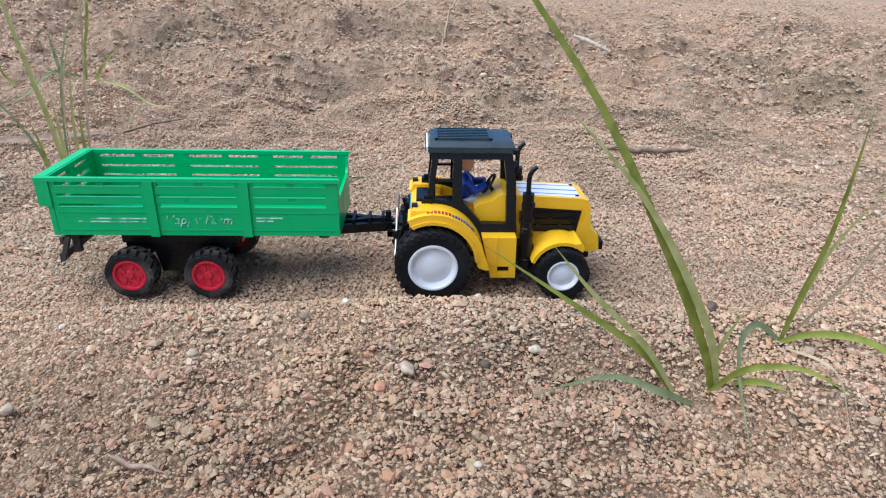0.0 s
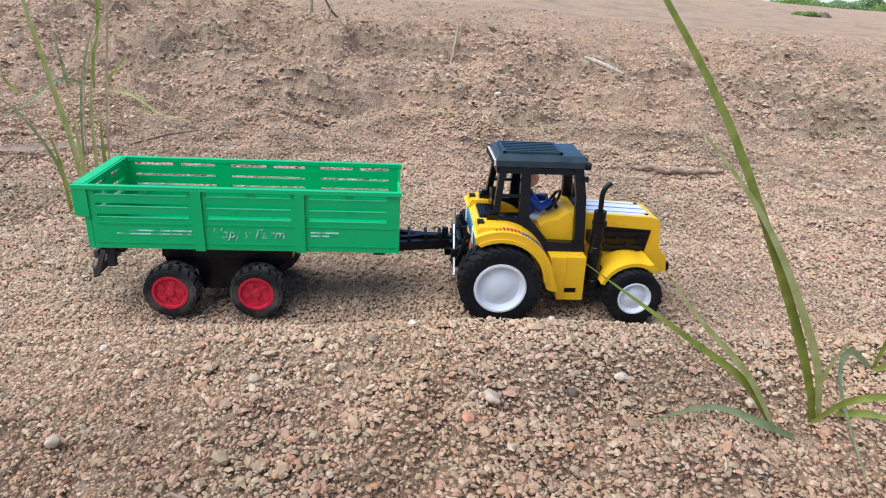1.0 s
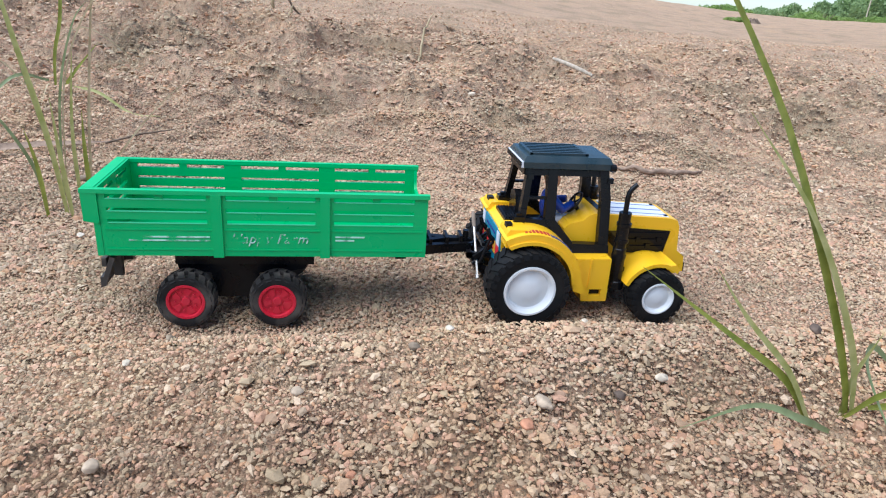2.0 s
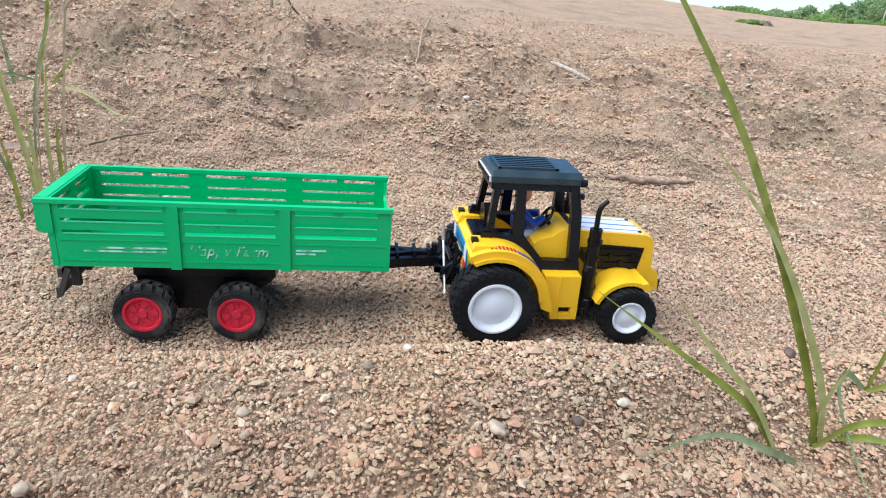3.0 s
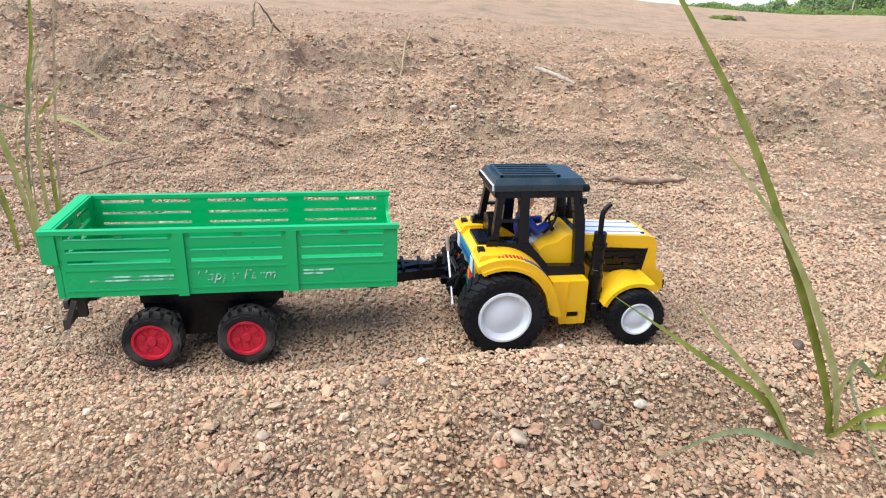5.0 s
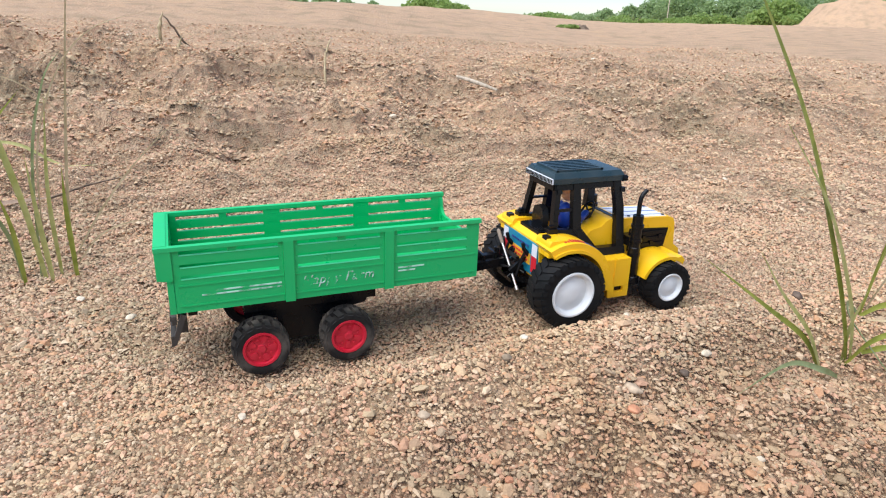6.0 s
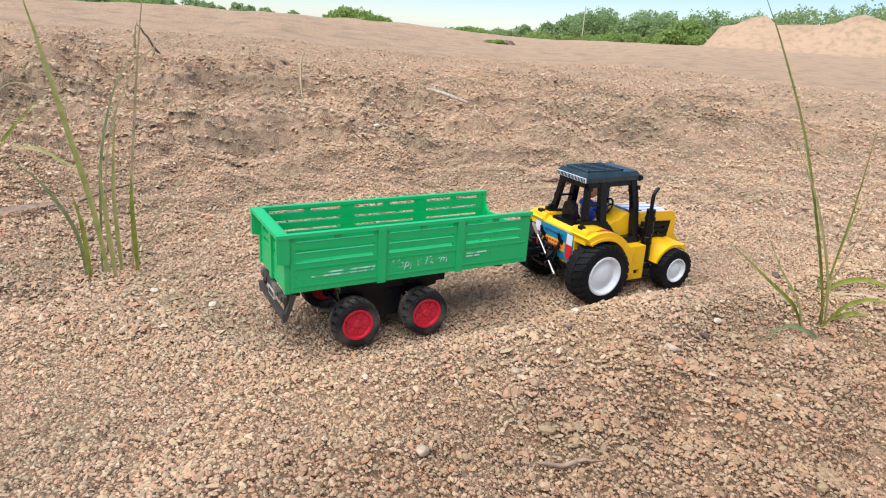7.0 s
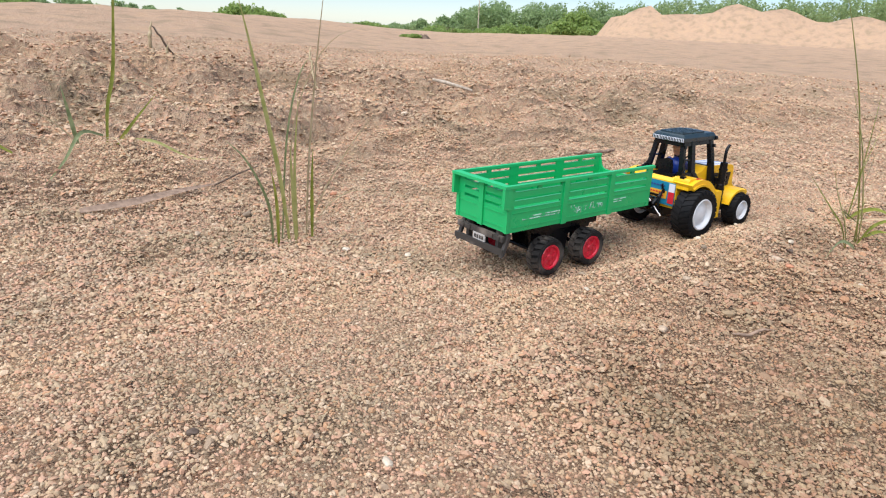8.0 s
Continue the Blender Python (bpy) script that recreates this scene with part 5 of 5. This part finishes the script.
PEBBLES = [
    ("shell", "small white snail shell lying on the gravel", "shell", 0.235, -0.062, 0.0044, PEB_SHELL), ("shell", "white bivalve shell on the gravel", "shell", -0.070, 0.172, 0.0060, PEB_SHELL),
    ("pebble", "smooth white quartz pebble on the bank", "pebble", 0.365, -0.103, 0.0062, PEB_WHITE), ("pebble", "dark grey angular pebble on the bank", "pebble", 0.500, -0.062, 0.0072, PEB_DARK),
    ("pebble", "small white quartz pebble on gravel", "pebble", 0.040, -0.075, 0.0042, PEB_WHITE), ("pebble", "round tan pebble on the gravel", "pebble", 0.045, -0.155, 0.0062, PEB_TAN),
    ("pebble", "orange-brown pebble half sunk in gravel", "pebble", 0.170, -0.168, 0.0048, PEB_ORANGE), ("pebble", "grey rounded pebble on the bank", "pebble", 0.209, -0.085, 0.0056, PEB_GREY),
    ("pebble", "flat tan stone chip on gravel", "pebble", 0.280, -0.128, 0.0082, PEB_TAN), ("pebble", "dull orange stone among the gravel", "pebble", 0.264, -0.150, 0.0062, PEB_ORANGE),
    ("pebble", "dark slate-grey pebble on the gravel", "pebble", 0.330, -0.120, 0.0056, PEB_DARK), ("pebble", "brownish round pebble on the gravel", "pebble", 0.141, -0.112, 0.0060, PEB_TAN),
    ("pebble", "small bright pebble beside the track", "pebble", 0.533, 0.123, 0.0046, PEB_WHITE), ("pebble", "white pebble behind the trailer", "pebble", -0.028, 0.113, 0.0058, PEB_WHITE),
    ("pebble", "white pebble in the open gravel", "pebble", -0.231, -0.165, 0.0050, PEB_WHITE), ("pebble", "white pebble by the front wheel", "pebble", 0.330, -0.052, 0.0040, PEB_WHITE),
    ("pebble", "dark grey pebble in the open gravel", "pebble", -0.314, -0.076, 0.0052, PEB_DARK), ("pebble", "pale pebble in the open gravel", "pebble", 0.319, -0.199, 0.0046, PEB_WHITE),
    ("pebble", "white stone on the far slope", "pebble", 0.400, 0.760, 0.0100, PEB_WHITE), ("pebble", "pale stone on the far slope", "pebble", -0.055, 1.300, 0.0140, PEB_WHITE),
    ("pebble", "cream stone on the slope", "pebble", -0.199, 0.272, 0.0072, PEB_TAN), ("pebble", "grey stone behind the trailer", "pebble", -0.120, 0.330, 0.0080, PEB_GREY),
    ("pebble", "reddish stone on the slope", "pebble", 0.010, 0.350, 0.0070, PEB_ORANGE), ("pebble", "brown stone on the bank", "pebble", 0.060, -0.052, 0.0050, PEB_GREY),
    ("pebble", "white stone far over the sand", "pebble", 1.20, 1.30, 0.0120, PEB_WHITE), ("pebble", "white stone far over the sand", "pebble", 1.55, 0.95, 0.0120, PEB_WHITE),
    ("pebble", "pale stone far over the sand", "pebble", 0.95, 0.85, 0.0090, PEB_TAN), ("pebble", "small pale stone beside the track", "pebble", 0.80, 0.33, 0.0060, PEB_WHITE),
]
for k, (nm, lb, ct, x, y, s, mt) in enumerate(PEBBLES):
    pebble(nm, lb, ct, x, y, s * 0.66, mt, 100 + k, 0.62, 0.56)


def twig(name, label, points, radius, material, sides=8, seed=1):
    """A crooked tapering stick laid on the sand."""
    rg = random.Random(seed)
    pts = [Vector((p.x, p.y, float(ground(p.x, p.y)) + p.z)) for p in spline(points, 12)]
    pts = [p + Vector((rg.gauss(0, 1), rg.gauss(0, 1), rg.gauss(0, 0.4))) * radius * 0.22 for p in pts]
    rr = [radius * min(1.0, 0.35 + i / 4, 0.25 + (12 - i) / 6) * rg.uniform(0.85, 1.15) for i in range(13)]
    ob = new(name, mesh_from(name, tube(pts, rr, sides), material, 50))
    return tagged(ob, label, "twig")


za, zb = float(ground(0.600, 0.930)) + 0.040, float(ground(0.655, 0.840)) + 0.010
stick = tube([(0.600, 0.930, za), (0.615, 0.905, za * 0.7 + zb * 0.3 + 0.002), (0.636, 0.872, za * 0.35 + zb * 0.65 + 0.001), (0.655, 0.840, zb)], [0.0034, 0.0046, 0.0044, 0.0030], 10)
tagged(new("wood_stick", mesh_from("wood_stick", stick, WOODPALE, 50)), "short pale peeled stick on the slope", "stick")
twig("twig", "thin straw-coloured stalk on the slope", [(0.330, 1.02, 0.004), (0.350, 1.10, 0.03), (0.375, 1.15, 0.06)], 0.0028, STRAW, seed=4)
twig("twig", "dark curled bark strip beside the track", [(0.530, 0.386, 0.001), (0.575, 0.374, 0.003), (0.621, 0.376, 0.002), (0.665, 0.398, 0.003)], 0.0040, BARK, seed=5)
twig("twig", "short brown stick lying on the gravel bank", [(0.112, -0.180, 0.001), (0.130, -0.188, 0.002), (0.152, -0.197, 0.001)], 0.0015, BARK, seed=7)
twig("twig", "dark bent twig propped on the far slope", [(0.020, 1.24, 0.060), (0.065, 1.25, 0.034), (0.125, 1.27, 0.004)], 0.0026, DARKTWIG, seed=8)
twig("twig", "short upright stub on the far slope", [(0.010, 1.22, -0.004), (0.012, 1.22, 0.03), (0.019, 1.23, 0.070)], 0.0042, STRAW, seed=9)
twig("twig", "short upright stub on the far slope", [(0.044, 1.23, -0.004), (0.047, 1.235, 0.025), (0.054, 1.24, 0.052)], 0.0038, STRAW, seed=10)

# ---------------------------------------------------------------- distance


def leaf_cloud(rng, centres, radii, count, size):
    """Small leaf clusters filling uneven ellipsoids, thinner towards the rim."""
    vs, fs, k = [], [], 0
    for c, r in zip(centres, radii):
        n = count
        d = rng.normal(size=(n, 3))
        d /= np.linalg.norm(d, axis=1, keepdims=True)
        rad = rng.uniform(0.35, 1.08, n) ** 0.6
        lump = 1 + 0.28 * np.sin(d[:, 0] * 5 + c[0]) * np.cos(d[:, 2] * 4 + c[1])
        p = np.array(c) + d * (rad * lump)[:, None] * np.array(r)
        t = random_turns(rng, n)
        s = size * rng.uniform(0.6, 1.5, n)
        quad = np.array([(-1, -0.7, 0), (1, -0.7, 0.25), (1, 0.7, 0), (-1, 0.7, 0.25)]) * 0.5
        v = np.einsum("nij,vj->nvi", t, quad) * s[:, None, None] + p[:, None, :]
        vs.append(v.reshape(-1, 3))
        fs.append((np.arange(n)[:, None] * 4 + np.arange(4)[None]) + k)
        k += n * 4
    return np.concatenate(vs), np.concatenate(fs)


def bearing(az, dist):
    x, y = dist * math.cos(radians(az)), dist * math.sin(radians(az))
    return x, y, float(ground(x, y))


def tree_top(az):
    """Height of the wood's edge by bearing: low scrub to the back, taller trees over the sand piles."""
    return float(np.interp(az, [0, 12, 22, 30, 37, 41, 45, 49, 50.5, 52, 54.5, 57, 60.5, 62, 66, 72, 74, 80, 86, 95, 120], [5.6, 5.2, 4.6, 4.0, 3.5, 3.2, 3.1, 3.0, 2.7, 2.2, 1.4, 1.15, 1.0, 0.5, 0.4, 0.9, 1.3, 1.6, 2.0, 2.2, 2.6]))


def far_woods():
    rng = np.random.default_rng(12)
    cs, rs = [], []
    az = 17.0
    while az < 104:
        top = tree_top(az)
        for row in range(2):
            dist = 62 + 5 * row + rng.uniform(-2, 2)
            x, y, z = bearing(az + rng.uniform(-0.4, 0.4), dist)
            h = top * rng.uniform(0.72, 1.08) * (1.0 if row else 0.85)
            for q in range(2 if az < 38 else 0, 3) if h > 1.2 else (0,):
                zz = z + h * (0.35 + 0.24 * q) if h > 1.2 else z + h * 0.45
                w = min(1.3, 0.45 + h * 0.28) * (1 - 0.16 * q)
                cs.append((x + rng.uniform(-0.4, 0.4) * w, y + rng.uniform(-0.4, 0.4) * w, zz))
                rs.append((w * rng.uniform(0.8, 1.2), w * rng.uniform(0.8, 1.2), h * (0.30 if h > 1.2 else 0.5)))
        az += 0.75 if top > 1.2 else 0.6
    v, f = leaf_cloud(rng, cs, rs, 400, 0.14)
    ob = triangles_object("far_trees", v, f, FOLIAGE)
    return tagged(ob, "belt of green trees on the horizon, haze painted into the colour", "trees", kind="stuff")


far_woods()


def bush(label, az, dist, width, height, seed, lumps):
    rng = np.random.default_rng(seed)
    x, y, z = bearing(az, dist)
    t = thing("bush", label, "bush", "bushes beyond the sand", at=(x, y, z))
    cs, rs = [], []
    for _ in range(lumps):
        a, q = rng.uniform(0, 2 * math.pi), rng.uniform(0, 1) ** 0.5
        hh = height * (1 - 0.55 * q) * rng.uniform(0.8, 1.1)
        cs.append((q * width * math.cos(a), q * width * math.sin(a), hh * 0.5))
        rs.append((width * 0.34, width * 0.34, hh * 0.55))
    v, f = leaf_cloud(rng, cs, rs, 700, 0.12 * height ** 0.5)
    crown = triangles_object("crown", v, f, BUSHLEAF)
    crown.parent = t
    for k in range(5):
        a = 2 * math.pi * k / 5 + seed
        part("stem", tube([(0.1 * math.cos(a), 0.1 * math.sin(a), -0.05), (0.25 * width * math.cos(a), 0.25 * width * math.sin(a), height * 0.4), (0.4 * width * math.cos(a), 0.4 * width * math.sin(a), height * 0.7)], [0.05, 0.035, 0.015], 6), DARKTWIG, t)
    return t


bush("rounded light green bush on the crest", 68.8, 56, 2.7, 1.95, 1, 18)
bush("low light green bush on the crest", 59.0, 57, 2.4, 1.05, 2, 10)
bush("large light green bush beside the sand pile", 41.8, 54, 2.2, 2.35, 3, 18)
bush("light green bush in front of the wood", 47.0, 56, 2.6, 1.35, 4, 12)
bush("light green bush in front of the wood", 52.8, 57, 2.2, 1.15, 7, 12)
bush("low light green scrub on the crest", 85.0, 55, 4.0, 1.55, 5, 16)
bush("small flat patch of scrub on the sand", 55.2, 8.0, 0.19, 0.05, 6, 2)

px_, py_, pz_ = bearing(50.0, 58)
post = thing("utility_pole", "thin pale concrete pole in front of the trees", "pole", at=(px_, py_, pz_))
part("pole", tube([(0, 0, -0.1), (0, 0, 3.1)], [0.05, 0.035], 10), PEB_WHITE, post)
